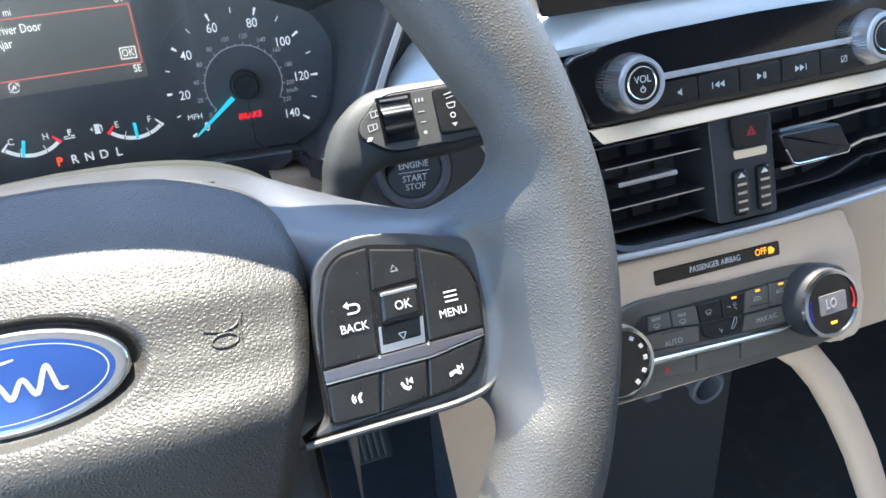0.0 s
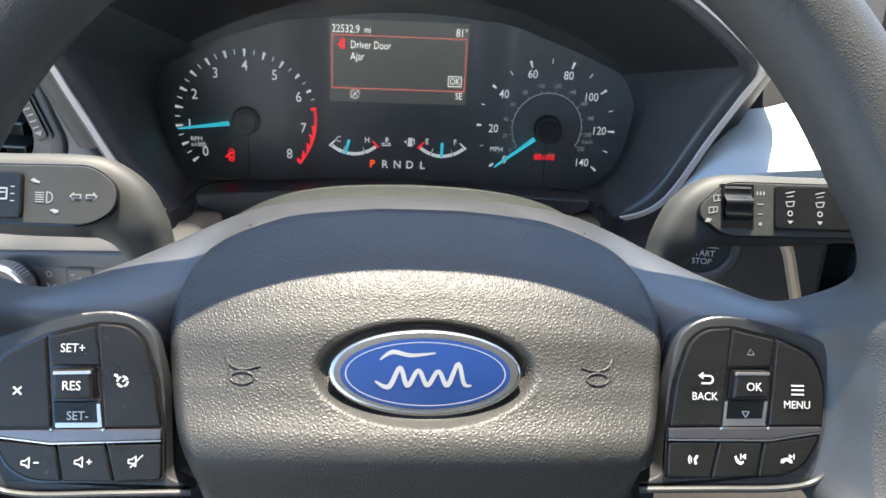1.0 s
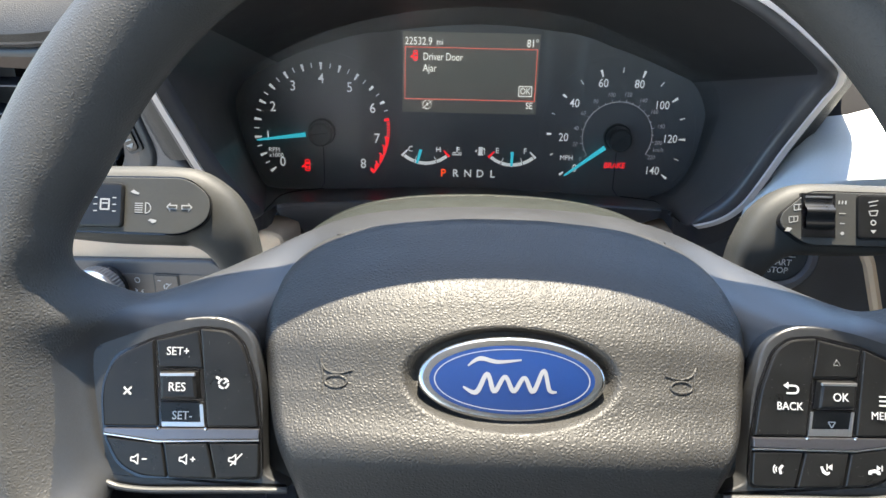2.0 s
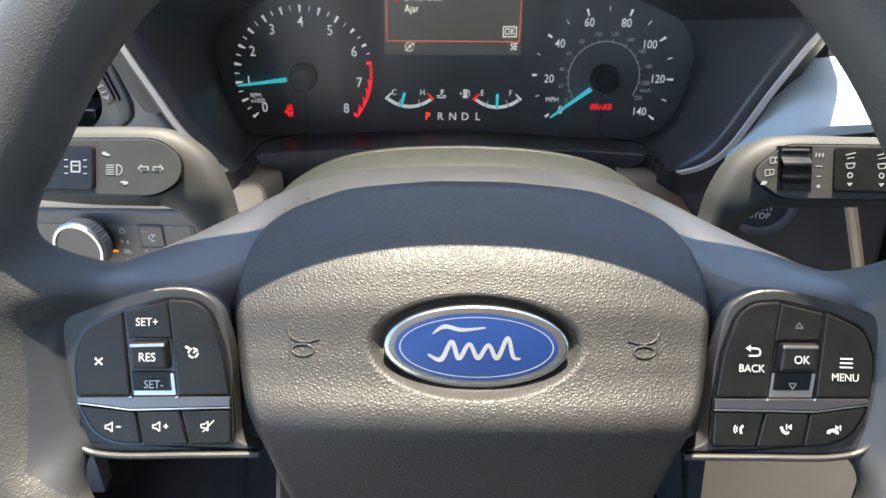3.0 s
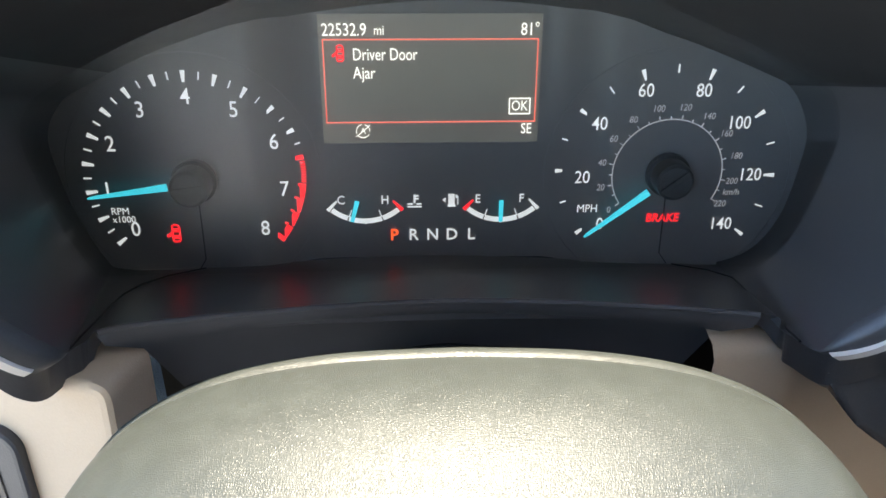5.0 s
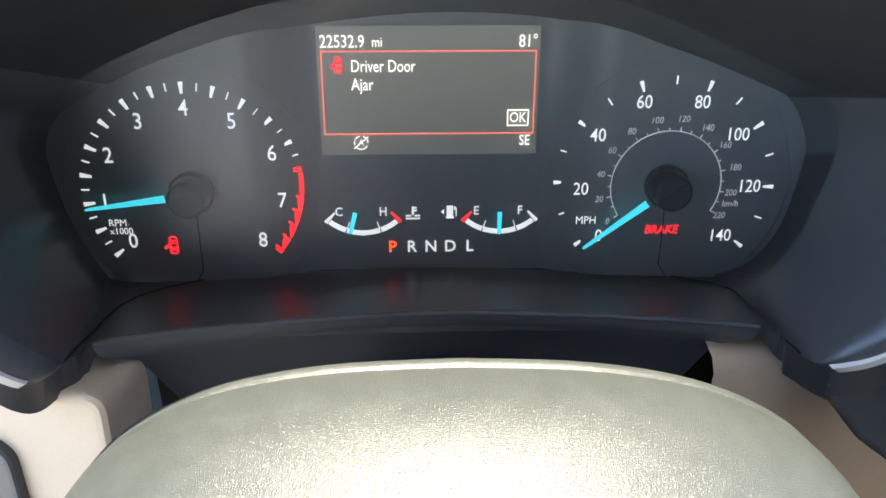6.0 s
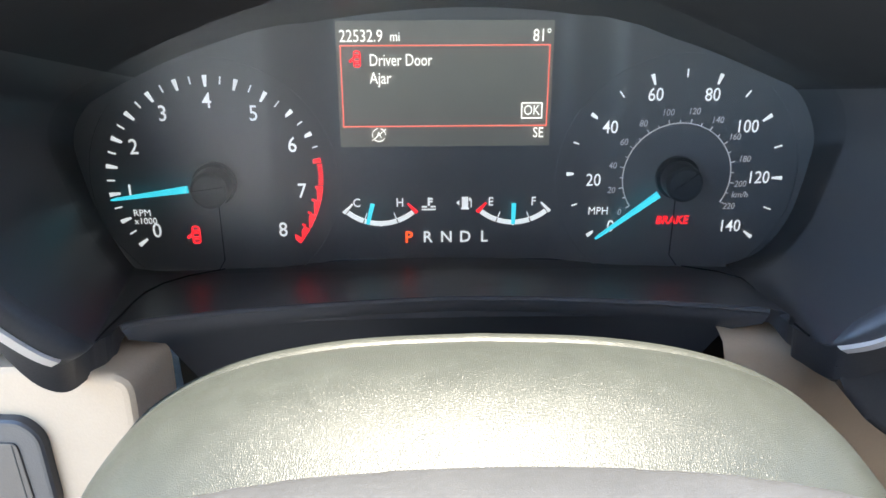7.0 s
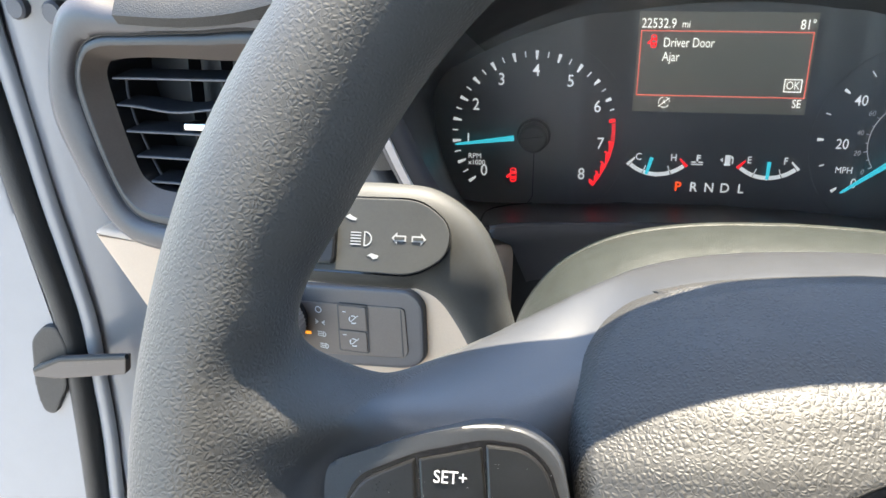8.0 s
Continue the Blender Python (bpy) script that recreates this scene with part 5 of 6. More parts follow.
tw = part("thumb_wheel", moved(slab(rounded(box2(-0.0038, -0.0150, 0.0038, 0.0150), 0.003, 4), -0.0050, 0.006, 0.0012, 2), Matrix.Translation((-0.0050, 0.0, 0.0480)) @ Matrix.Rotation(radians(-22), 4, "Y") @ Matrix.Identity(4)), GLOSS, vent, "ribbed black thumb wheel")
for k in range(7):
    d = -0.0115 + k * 0.0038
    a = radians(-22)
    mx, mz = -0.0050 + d * math.sin(a) * 1.0, 0.0480 + d * math.cos(a)
    pts = [(-0.0022, -0.0005), (0.0022, -0.0005), (0.0022, 0.0005), (-0.0022, 0.0005)] if 0 < k < 6 else [(-0.0028, -0.0012 if k else 0.0012), (0.0028, -0.0012 if k else 0.0012), (0, 0.0016 if k else -0.0016)]
    part("wheel_rib", moved(slab(pts, -0.0054, -0.0040), Matrix.Translation((mx, 0, mz)) @ Matrix.Rotation(a, 4, "Y")), PRINT, tw, smooth=0)
part("end_pad", sheet([[LEFT @ Vector((x, y, z + 2.0 * max(0.0, x + 0.088) ** 2 + dz)) for x in np.linspace(-0.113, -0.018, 20)] for y, z, dz in ((0.006, 0.0935, 0), (-0.008, 0.0950, 0), (-0.012, 0.100, 0), (-0.008, 0.108, 0), (0.015, 0.124, 0), (0.06, 0.135, 0), (0.14, 0.142, 0))]), PAD, dash, "grained dash end pad")

# ---- headlight switch panel ----
lamp = thing("headlight_switch_panel", LEFT, "dark grey headlight switch panel with a knurled knob", "switch panel")
part("panel_frame", slab(rounded([(-0.085, -0.1010), (0.046, -0.0830), (0.0562, -0.0760), (0.0550, -0.0410), (0.0475, -0.0345), (-0.085, -0.0485)], [0.008, 0.006, 0.006, 0.008, 0.008, 0.01], 5), -0.0045, 0.01, 0.0025, 3), SLATE, lamp, "blue-grey panel frame")
part("panel_face", slab(rounded([(-0.078, -0.0930), (0.0440, -0.0757), (0.0466, -0.0720), (0.0446, -0.0448), (-0.078, -0.0575)], 0.003, 4), -0.0052, 0.0, 0.0005, 2), BROWN, lamp, "warm grey panel face")
KX, KZ = -0.0296, -0.0622
part("knob_skirt", lathe([(0.0155, 0.0), (0.0155, -0.0065), (0.0148, -0.0075), (0.001, -0.0075)], KX, KZ, 48), MATTE, lamp)


def knurl(r, depth, y0, y1, cx, cz, n=96):
    rows = []
    for y, r in ((y0, r * 0.80), (y0 + (y1 - y0) * 0.25, r * 0.97), (y1, r)) if y0 < 0 else ((y0, r), (y1, r)):
        rows.append([(cx + (r + (depth if k % 2 else 0)) * math.cos(2 * math.pi * k / n), y, cz + (r + (depth if k % 2 else 0)) * math.sin(2 * math.pi * k / n)) for k in range(n)])
    return sheet(rows, close_v=True)


knob = part("knob", knurl(0.0174, 0.0007, -0.008, -0.020, KX, KZ), BRIGHT, lamp, "knurled chrome headlight knob", 20)
part("knob_ring", lathe([(0.0184, -0.0195), (0.0188, -0.0215), (0.0178, -0.0232), (0.0160, -0.0232), (0.0152, -0.0222)], KX, KZ, 48, cap=False), SATINCHROME, knob, "chrome ring")
part("knob_face", lathe([(0.0153, -0.0222), (0.0150, -0.0218), (0.001, -0.0214)], KX, KZ, 40), BROWN, knob, "brown-grey knob face")
for z0, z1 in ((-0.0638, -0.0492), (-0.0772, -0.0646)):
    b = part("push_button", slab(rounded([(0.0060, z0), (0.0228, z0 + 0.0013), (0.0222, z1 + 0.0013), (0.0055, z1)], 0.0012, 3), -0.0062, 0.0, 0.0006, 2), BROWN, lamp, "dimmer push button")
    zc = (z0 + z1) / 2
    for a0 in (40, 140, 240):
        part("printed_sign", slab(band(0.0145, zc, 0.0020, 0.0026, a0, a0 + 75, 6), -0.0064, -0.006), WHITE, b, smooth=0)
    part("printed_sign", slab(line((0.0130, zc - 0.0015), (0.0175, zc + 0.003), 0.0004), -0.0064, -0.006), WHITE, b, smooth=0)
    part("printed_sign", slab(line((0.0080, zc + 0.0040), (0.0102, zc + 0.0040), 0.0004), -0.0064, -0.006), WHITE, b, smooth=0)
part("blank_seam", slab(line((0.0436, -0.0745), (0.0424, -0.0458), 0.0005), -0.0054, -0.004), MATTE, lamp, smooth=0)
part("button_gap", slab(rounded([(0.0050, -0.0780), (0.0236, -0.0766), (0.0230, -0.0468), (0.0046, -0.0483)], 0.0015, 3), -0.0056, 0.0), MATTE, lamp)
marks(lamp, -0.0053, WHITE, [((-0.0073, -0.0546), band(0, 0, 1.6, 2.0, 0, 358, 16))] + [((-0.0066, -0.0624), line((a * 1.2, 0), (a * 3.0, b), 0.4)) for a in (-1, 1) for b in (-1.4, 0, 1.4)] + [((-0.0060 + dx, zz), p) for dx, zz in ((0.0010, -0.0698), (0.0022, -0.0772)) for p in (band(0, 0, 1.3, 1.8, 90, -90, 8), line((0, -1.7), (0, 1.7), 0.5), line((-3.4, 1.2), (-0.6, 1.2), 0.5), line((-3.4, 0), (-0.6, 0), 0.5), line((-3.4, -1.2), (-0.6, -1.2), 0.5))])
part("pilot_light", slab(line((-0.0166, -0.0706), (-0.0126, -0.0702), 0.0016), -0.0056, -0.004), LITA, lamp, "lit amber pilot light")

# ---- engine start button ----
eng = thing("engine_start_button", START, "round black engine start button with white words", "button")
part("button_bezel", lathe([(0.0165, -0.004), (0.0185, -0.0055), (0.0215, -0.0055), (0.0235, -0.002), (0.0235, 0.012)], 0, 0, 48, cap=False), GREY, eng, "grey round bezel")
part("button_face", lathe([(0.0166, 0.008), (0.0166, -0.003), (0.0158, -0.0042), (0.001, -0.0046)], 0, 0, 48), GLOSS, eng, "black button face")
writing("ENGINE", 0.0052, 0, 0.0035, -0.0048, WHITE, eng, bold=0.01, wide=0.95)
writing("START", 0.0052, 0, -0.0042, -0.0048, WHITE, eng, bold=0.01, wide=0.95)
writing("STOP", 0.0052, 0, -0.0092, -0.0048, WHITE, eng, bold=0.01, wide=0.95)
part("printed_line", slab(line((-0.0090, -0.0004), (0.0090, -0.0004), 0.0004), -0.0049, -0.0044), WHITE, eng, smooth=0)
part("pilot_light", lathe([(0.0014, -0.0044), (0.0010, -0.0050), (0.0001, -0.0050)], 0, 0.0108, 12), LITGREEN, eng, "lit green pilot light")

# ---- centre stack ----
STACK = place((0.35, 0.138, 0.60), 16, 0)
radio = thing("radio_panel", STACK, "gloss black radio panel with two knobs and a row of keys", "radio")
part("panel", slab(rounded([(-0.0910, 0.0600), (-0.0760, 0.0225), (0.158, 0.0220), (0.173, 0.0600), (0.130, 0.0665), (0.041, 0.0682), (-0.048, 0.0665)], [0.012, 0.004, 0.004, 0.012, 0.02, 0.02, 0.02], 5), 0.0, 0.03, 0.002, 3), GLOSS, radio, "gloss black panel")
part("key_strip", slab(rounded(box2(-0.034, 0.0412, 0.103, 0.0446), 0.0010, 2), -0.0028, 0.002, 0.0006, 2), BRIGHT, radio, "satin chrome strip over the keys")
xs = [-0.0372, -0.0086, 0.0190, 0.0483, 0.0762, 0.1100]
for a, b in zip(xs, xs[1:]):
    part("key", slab(rounded(box2(a + 0.0003, 0.0262, b - 0.0003, 0.0396), 0.0014, 3), -0.0022, 0.002, 0.0007, 2), BUTTON, radio, "dark key")
marks(radio, -0.0023, WHITE, [((x - 0.0022, z + 0.0018), p) for (x, z), p in [((-0.0180, 0.0310), [(-1.8, -0.7), (-0.8, -0.7), (0.8, -2), (0.8, 2), (-0.8, 0.7), (-1.8, 0.7)])] + [((0.0071 + d, 0.0310), [(1.6, -1.8), (1.6, 1.8), (-1.4, 0)]) for d in (-0.0012, 0.0022)] + [((0.0030, 0.0310), line((0, -1.8), (0, 1.8), 0.5)), ((0.0350, 0.0310), [(-1.6, -1.8), (-1.6, 1.8), (1.4, 0)]), ((0.0380, 0.0310), line((0, -1.8), (0, 1.8), 0.5)), ((0.0392, 0.0310), line((0, -1.8), (0, 1.8), 0.5))] + [((0.0640 + d, 0.0310), [(-1.6, -1.8), (-1.6, 1.8), (1.4, 0)]) for d in (-0.0022, 0.0012)] + [((0.0680, 0.0310), line((0, -1.8), (0, 1.8), 0.5)), ((0.0960, 0.0310), line((-2, -2), (2, 2), 0.5))] + [((0.0960, 0.0310), p) for p in (line((-2, -1.6), (2, -1.6), 0.4), line((-2, 1.6), (2, 1.6), 0.4), line((-2, -1.6), (-2, 1.6), 0.4), line((2, -1.6), (2, 1.6), 0.4))]])


def round_knob(parent, cx, cz, r, name, label, tall=0.0115):
    rows = []
    for q, f in ((0.0, 1.17), (0.25, 1.16), (0.55, 1.07), (1.0, 1.0)):
        rows.append([(cx + (r * f + 0.0004 * (n % 2)) * math.cos(2 * math.pi * n / 120), -tall * q, cz + (r * f + 0.0004 * (n % 2)) * math.sin(2 * math.pi * n / 120)) for n in range(120)])
    k = part(name, sheet(rows, close_v=True), SATINCHROME, parent, label, 20)
    part("knob_ring", lathe([(r + 0.0003, -tall), (r - 0.0004, -tall - 0.0018), (r * 0.84, -tall - 0.0020), (r * 0.80, -tall - 0.0006)], cx, cz, 48, cap=False), BRIGHT, k, "bright ring")
    part("knob_face", lathe([(r * 0.81, -tall - 0.0004), (r * 0.5, -tall - 0.0008), (0.0005, -tall - 0.0010)], cx, cz, 40), BUTTON, k, "black knob face")
    part("knob_line", lathe([(r * 0.66, -tall - 0.0010), (r * 0.62, -tall - 0.0013), (r * 0.58, -tall - 0.0010)], cx, cz, 40, cap=False), CHROME, k)
    return k


vol = round_knob(radio, -0.0502, 0.0425, 0.0136, "volume_knob", "knurled chrome volume knob")
writing("VOL", 0.0056, -0.0502, 0.0445, -0.0129, WHITE, vol, wide=0.95)
part("printed_sign", slab(band(-0.0502, 0.0393, 0.0012, 0.0016, 120, 420, 14), -0.0129, -0.0122), WHITE, vol, smooth=0)
part("printed_sign", slab(line((-0.0502, 0.0397), (-0.0502, 0.0415), 0.0004), -0.0129, -0.0122), WHITE, vol, smooth=0)
round_knob(radio, 0.1155, 0.0425, 0.0136, "tune_knob", "knurled chrome tuning knob")

strip2 = single("champagne_strip", sheet([[(x, y, z) for x in np.linspace(-0.077 + k, 0.159 - k, 12)] for y, z, k in ((0.006, 0.0216, 0.0), (0.0005, 0.0216, 0.0), (-0.0005, 0.0212, 0.0), (-0.0052, 0.0152, 0.003), (-0.0056, 0.0146, 0.004), (-0.005, 0.0140, 0.004), (0.01, 0.0138, 0.004))]), TRIM, STACK, "champagne metal strip under the radio", "trim strip")

TUB = [(-0.0790, 0.0130), (-0.0740, -0.0410), (-0.0600, -0.0470), (0.041, -0.0500), (0.142, -0.0460), (0.156, -0.0390), (0.161, 0.0130)]
vents = thing("centre_air_vents", STACK, "black centre air vents with chrome-edged vanes", "air vent")
part("vent_box", slab(rounded(TUB, 0.004, 3), 0.034, 0.04), MATTE, vents)
part("vent_rim", sheet([[(x * s + cx, y, z * s2 + cz) for x, z in rounded(TUB, 0.006, 4)] for s, s2, cx, cz, y in ((1.0, 1.0, 0, 0, 0.04), (1.0, 1.0, 0, 0, 0.006), (1.0, 1.0, 0, 0, 0.001), (1.012, 1.05, -0.0005, -0.0002, -0.001), (1.03, 1.10, -0.001, 0.0, 0.004))], close_v=True), MATTE, vents, "black rim round the vents", 50)
for x0, x1 in ((-0.0760, -0.0060), (0.0400, 0.157)):
    for k, z in enumerate((0.0105, -0.0015, -0.0247, -0.0375)):
        curve = (lambda x: 0.0) if x0 < 0 else (lambda x, k=k: (0.0, 0.0012, 0.0058, 0.0080)[k] * max(0.0, min(1.0, (x - 0.075) / 0.035)) ** 2)
        xs = np.linspace(x0 + (0.002 * k if x0 < 0 else 0), x1, 14)
        v = part("vane", sheet([[(x, y, z + dz + curve(x)) for x in xs] for y, dz in ((0.004, -0.0006), (0.004, 0.0006), (0.022, 0.0014), (0.022, -0.0010))], close_u=True), MATTE, vents, "thin black vane")
        if k in (1, 2):
            wide = 0.0005 if x0 < 0 else 0.0011
            part("vane_edge", sheet([[(x, y, z + dz + curve(x)) for x in xs[1:]] for y, dz in ((0.0042, wide), (0.0030, wide * 0.7), (0.0030, -wide * 0.7), (0.0042, -wide))]), SATINCHROME, v, "bright chrome vane edge")
    for x in np.linspace(x0 + 0.018, x1 - 0.016, 3 if x0 < 0 else 4):
        part("fin", slab(box2(x, -0.044, x + 0.0009, 0.012), 0.027, 0.033), RUBBER, vents)
part("tab", slab(rounded(box2(-0.0649, -0.0118, -0.0268, -0.0088), 0.0010, 3), -0.0030, 0.012, 0.0009, 2), SATINCHROME, vents, "bright vane tab")
TONGUE = [(0.0400, -0.0020), (0.0482, -0.0195), (0.0523, -0.0210), (0.0895, -0.0210), (0.0915, -0.0182), (0.0840, -0.0030)]
part("tongue", slab(rounded(TONGUE, [0.002, 0.002, 0.002, 0.003, 0.003, 0.002], 4), -0.0075, 0.012, 0.002, 3), BUTTON, vents, "dark tongue-shaped vane grip")
part("tongue_edge", tube([(x, -0.0070, z) for x, z in ((0.0440, -0.0110), (0.0482, -0.0197), (0.0523, -0.0213), (0.0700, -0.0214), (0.0895, -0.0213), (0.0916, -0.0182))], 0.0008, 8), CHROME, vents, "thin chrome edge of the grip")

pod = thing("hazard_switch_pod", STACK, "black pod with a hazard switch and two thumb wheels", "switch")
part("pod_body", slab(rounded([(-0.0025, -0.0465), (0.0397, -0.0475), (0.0388, 0.0135), (-0.0046, 0.0140)], 0.003, 3), -0.0030, 0.035, 0.0015, 3), MATTE, pod, "black pod body")
haz = part("hazard_button", slab(rounded([(0.0101, -0.0052), (0.0318, -0.0062), (0.0366, 0.0124), (0.0080, 0.0128)], 0.003, 4), -0.0052, 0.0, 0.001, 2), BUTTON, pod, "black hazard button")
for a, b in (((-3.0, -2.0), (0, 3.0)), ((0, 3.0), (3.0, -2.0)), ((3.0, -2.0), (-3.0, -2.0)), ((-1.5, -1.1), (0, 1.4)), ((0, 1.4), (1.5, -1.1)), ((1.5, -1.1), (-1.5, -1.1))):
    part("hazard_sign", slab([(0.0222 + x * 0.001, 0.0034 + z * 0.001) for x, z in line(a, b, 0.4)], -0.0054, -0.005), HAZRED, haz, "red triangle", smooth=0)
part("pod_trim", slab(rounded([(0.0112, -0.0112), (0.0335, -0.0116), (0.0340, -0.0066), (0.0106, -0.0060)], 0.0015, 3), -0.0040, 0.0, 0.0008, 2), TRIM, pod, "champagne sill under the hazard button")
for cx in (0.0130, 0.0292):
    w = part("thumb_wheel", slab(rounded(box2(cx - 0.0048, -0.0440, cx + 0.0048, -0.0170), 0.003, 4), -0.0058, 0.0, 0.0014, 2), GLOSS, pod, "black ribbed thumb wheel")
    for k in range(5):
        z = -0.0405 + k * 0.0050
        pts = [(cx - 0.0030, z - 0.0007), (cx + 0.0030, z - 0.0007), (cx + 0.0030, z + 0.0007), (cx - 0.0030, z + 0.0007)] if k < 4 else [(cx - 0.0025, z - 0.001), (cx + 0.0025, z - 0.001), (cx, z + 0.0016)]
        part("wheel_rib", slab(pts, -0.0063, -0.005), SATINCHROME if k < 4 else WHITE, w, smooth=0)

chrome_line = single("chrome_strip", tube([(x, -0.002 + 0.0, -0.0500 - 0.0044 * math.cos((x - 0.036) * 13)) for x in np.linspace(-0.072, 0.154, 30)], 0.0020, 10), BRIGHT, STACK, "satin chrome strip under the centre vents", "trim strip")

LOWER = STACK @ Matrix.Translation((0, 0, -0.058)) @ Matrix.Rotation(radians(-5), 4, "X") @ Matrix.Translation((0, 0, 0.058))
fascia = thing("climate_panel", LOWER, "dark grey climate panel with two round dials in a beige fascia", "climate control")
part("fascia", slab(rounded([(-0.098, -0.1370), (0.0700, -0.1400), (0.0787, -0.1425), (0.0972, -0.1425), (0.1035, -0.1316), (0.1054, -0.1094), (0.1025, -0.0828), (0.0965, -0.0580), (-0.098, -0.0560)], [0.004, 0.004, 0.004, 0.008, 0.008, 0.008, 0.008, 0.006, 0.004], 5), 0.004, 0.05, 0.003, 3), BEIGE, fascia, "beige fascia")
part("control_face", slab(rounded([(-0.094, -0.1350), (-0.0419, -0.1350), (0.0400, -0.1380), (0.0640, -0.1390), (0.0870, -0.1345), (0.0930, -0.1200), (0.0925, -0.1010), (0.0858, -0.0930), (0.0688, -0.0868), (0.0476, -0.0842), (0.000, -0.0828), (-0.060, -0.0790), (-0.094, -0.0850)], 0.008, 4), 0.0005, 0.02, 0.002, 3), OLIVE, fascia, "dark olive grey control face")
TOPS = [(-0.0561, -0.0890), (-0.0409, -0.0894), (-0.0230, -0.0903), (-0.0061, -0.0910), (0.0114, -0.0908), (0.0289, -0.0905), (0.0456, -0.0913)]
FEET = [(-0.0575, -0.0985), (-0.0408, -0.0996), (-0.0220, -0.1025), (-0.0062, -0.1038), (0.0088, -0.1046), (0.0278, -0.1052), (0.0440, -0.1058)]
MID_X = [-0.0508, -0.0335, -0.0154, 0.0012, 0.0196, 0.0361]


def climate_key(pts, label, material=OLIVE):
    cx, cz = sum(p[0] for p in pts) / len(pts), sum(p[1] for p in pts) / len(pts)
    small = [(cx + (x - cx) * (1 - 0.0005 / max(abs(x - cx), 0.002)), cz + (z - cz) * (1 - 0.0005 / max(abs(z - cz), 0.002))) for x, z in pts]
    return part("key", pillow(small[::-1], 0.0010, -0.0010, 0.004, 0.0005), material, fascia, label)


part("key_bed", slab(rounded([(-0.0640, -0.1092), (-0.0235, -0.1134), (0.0420, -0.1184), (0.0465, -0.1060), (0.0475, -0.0905), (0.0114, -0.0900), (-0.0400, -0.0886), (-0.0590, -0.0882), (-0.0650, -0.0930)], 0.003, 3), 0.0001, 0.004), RUBBER, fascia, "black gap round the keys")
for k in range(6):
    btn = climate_key([TOPS[k], TOPS[k + 1], FEET[k + 1], FEET[k]], "olive grey climate key", BUTTON if k in (2, 3) else OLIVE)
    cx = MID_X[k]
    if k > 2:
        part("pilot_light", slab(rounded(box2((0.0032, 0.0204, 0.0376)[k - 3] - 0.0017, -0.0932, (0.0032, 0.0204, 0.0376)[k - 3] + 0.0017, -0.0919), 0.0004, 2), -0.0014, -0.0005), LITA, btn, "lit amber pilot light", smooth=0)
    if k in (0, 1):
        writing(("REAR", "MAX")[k], 0.0030, cx, (-0.0917, -0.0937)[k], -0.0013, PRINT, btn, wide=0.9)
        cz = (-0.0958, -0.0975)[k]
    else:
        cz = (0, 0, -0.0966, -0.0974, -0.0975, -0.0968)[k]
    if k == 5:
        writing("A/C", 0.0040, cx, cz, -0.0013, PRINT, btn, wide=0.9)
    elif k < 3:
        dome = [(-2.2, 0.2), (-1.5, 1.2), (1.5, 1.2), (2.2, 0.2), (1.4, -0.6), (-1.4, -0.6)]
        marks(btn, -0.0011, PRINT, [((cx, cz), line(a, b, 0.32)) for a, b in zip(dome, dome[1:] + dome[:1])] + [((cx, cz), line((dx, -2.0), (dx + 0.2, -0.9), 0.3)) for dx in (-1.0, 0.0, 1.0)])
    elif k == 3:
        marks(btn, -0.0011, PRINT, [((cx + 0.002, cz + 0.0008), band(0, 0, 0.8, 1.1, 0, 358, 12)), ((cx - 0.0016, cz), line((-1.8, 0.6), (0.4, -0.4), 0.35)), ((cx - 0.0016, cz), line((-0.4, 0.6), (0.4, -0.4), 0.35)), ((cx + 0.0020, cz - 0.0016), line((-0.4, 0.6), (1.2, -0.8), 0.4))])
    else:
        marks(btn, -0.0011, PRINT, [((cx, cz), p) for p in (line((-2.6, -0.8), (2.6, -0.8), 0.35), line((-2.6, -0.8), (-2.4, 0.2), 0.35), line((2.6, -0.8), (2.4, 0.2), 0.35), line((-2.4, 0.2), (-1.2, 1.3), 0.35), line((-1.2, 1.3), (1.2, 1.3), 0.35), line((1.2, 1.3), (2.4, 0.2), 0.35), line((-1.0, 0.2), (1.0, 0.2), 0.35))])
for pts, label, m in (([(-0.0620, -0.0993), (-0.0408, -0.0998), (-0.0226, -0.1028), (-0.0238, -0.1130), (-0.0622, -0.1090)], "wide olive grey climate key", OLIVE), ([(-0.0218, -0.1028), (-0.0062, -0.1040), (0.0087, -0.1050), (0.0050, -0.1132), (0.0004, -0.1147), (-0.0174, -0.1128), (-0.0210, -0.1099)], "black airflow key", BUTTON), ([(0.0095, -0.1050), (0.0278, -0.1056), (0.0448, -0.1063), (0.0418, -0.1176), (0.0058, -0.1152)], "wide olive grey climate key", OLIVE)):
    climate_key(pts, label, m)
writing("AUTO", 0.0046, -0.0414, -0.1080, -0.0013, PRINT, fascia, wide=0.95)
writing("MAX A/C", 0.0042, 0.0244, -0.1108, -0.0013, PRINT, fascia, wide=0.9)
seat = [(1.2, 3.6), (2.6, 3.4), (2.0, 0.2), (-0.6, -2.8), (-2.2, -2.6), (-0.4, 0.4)]
marks(fascia, -0.0011, PRINT, [((0.0008, -0.1080), line(a, b, 0.35)) for a, b in zip(seat, seat[1:] + seat[:1])] + [((-0.0080, -0.1099), line((-1.6, 1.6), (-0.2, -1.2), 0.4)), ((-0.0080, -0.1099), line((0.4, 0.8), (-0.2, -1.2), 0.4))])
for x in (-0.0408, 0.0215):
    part("key_slit", slab(line((x - 0.008, -0.1010), (x + 0.008, -0.1022), 0.0006), -0.0014, -0.0004), RUBBER, fascia, smooth=0)
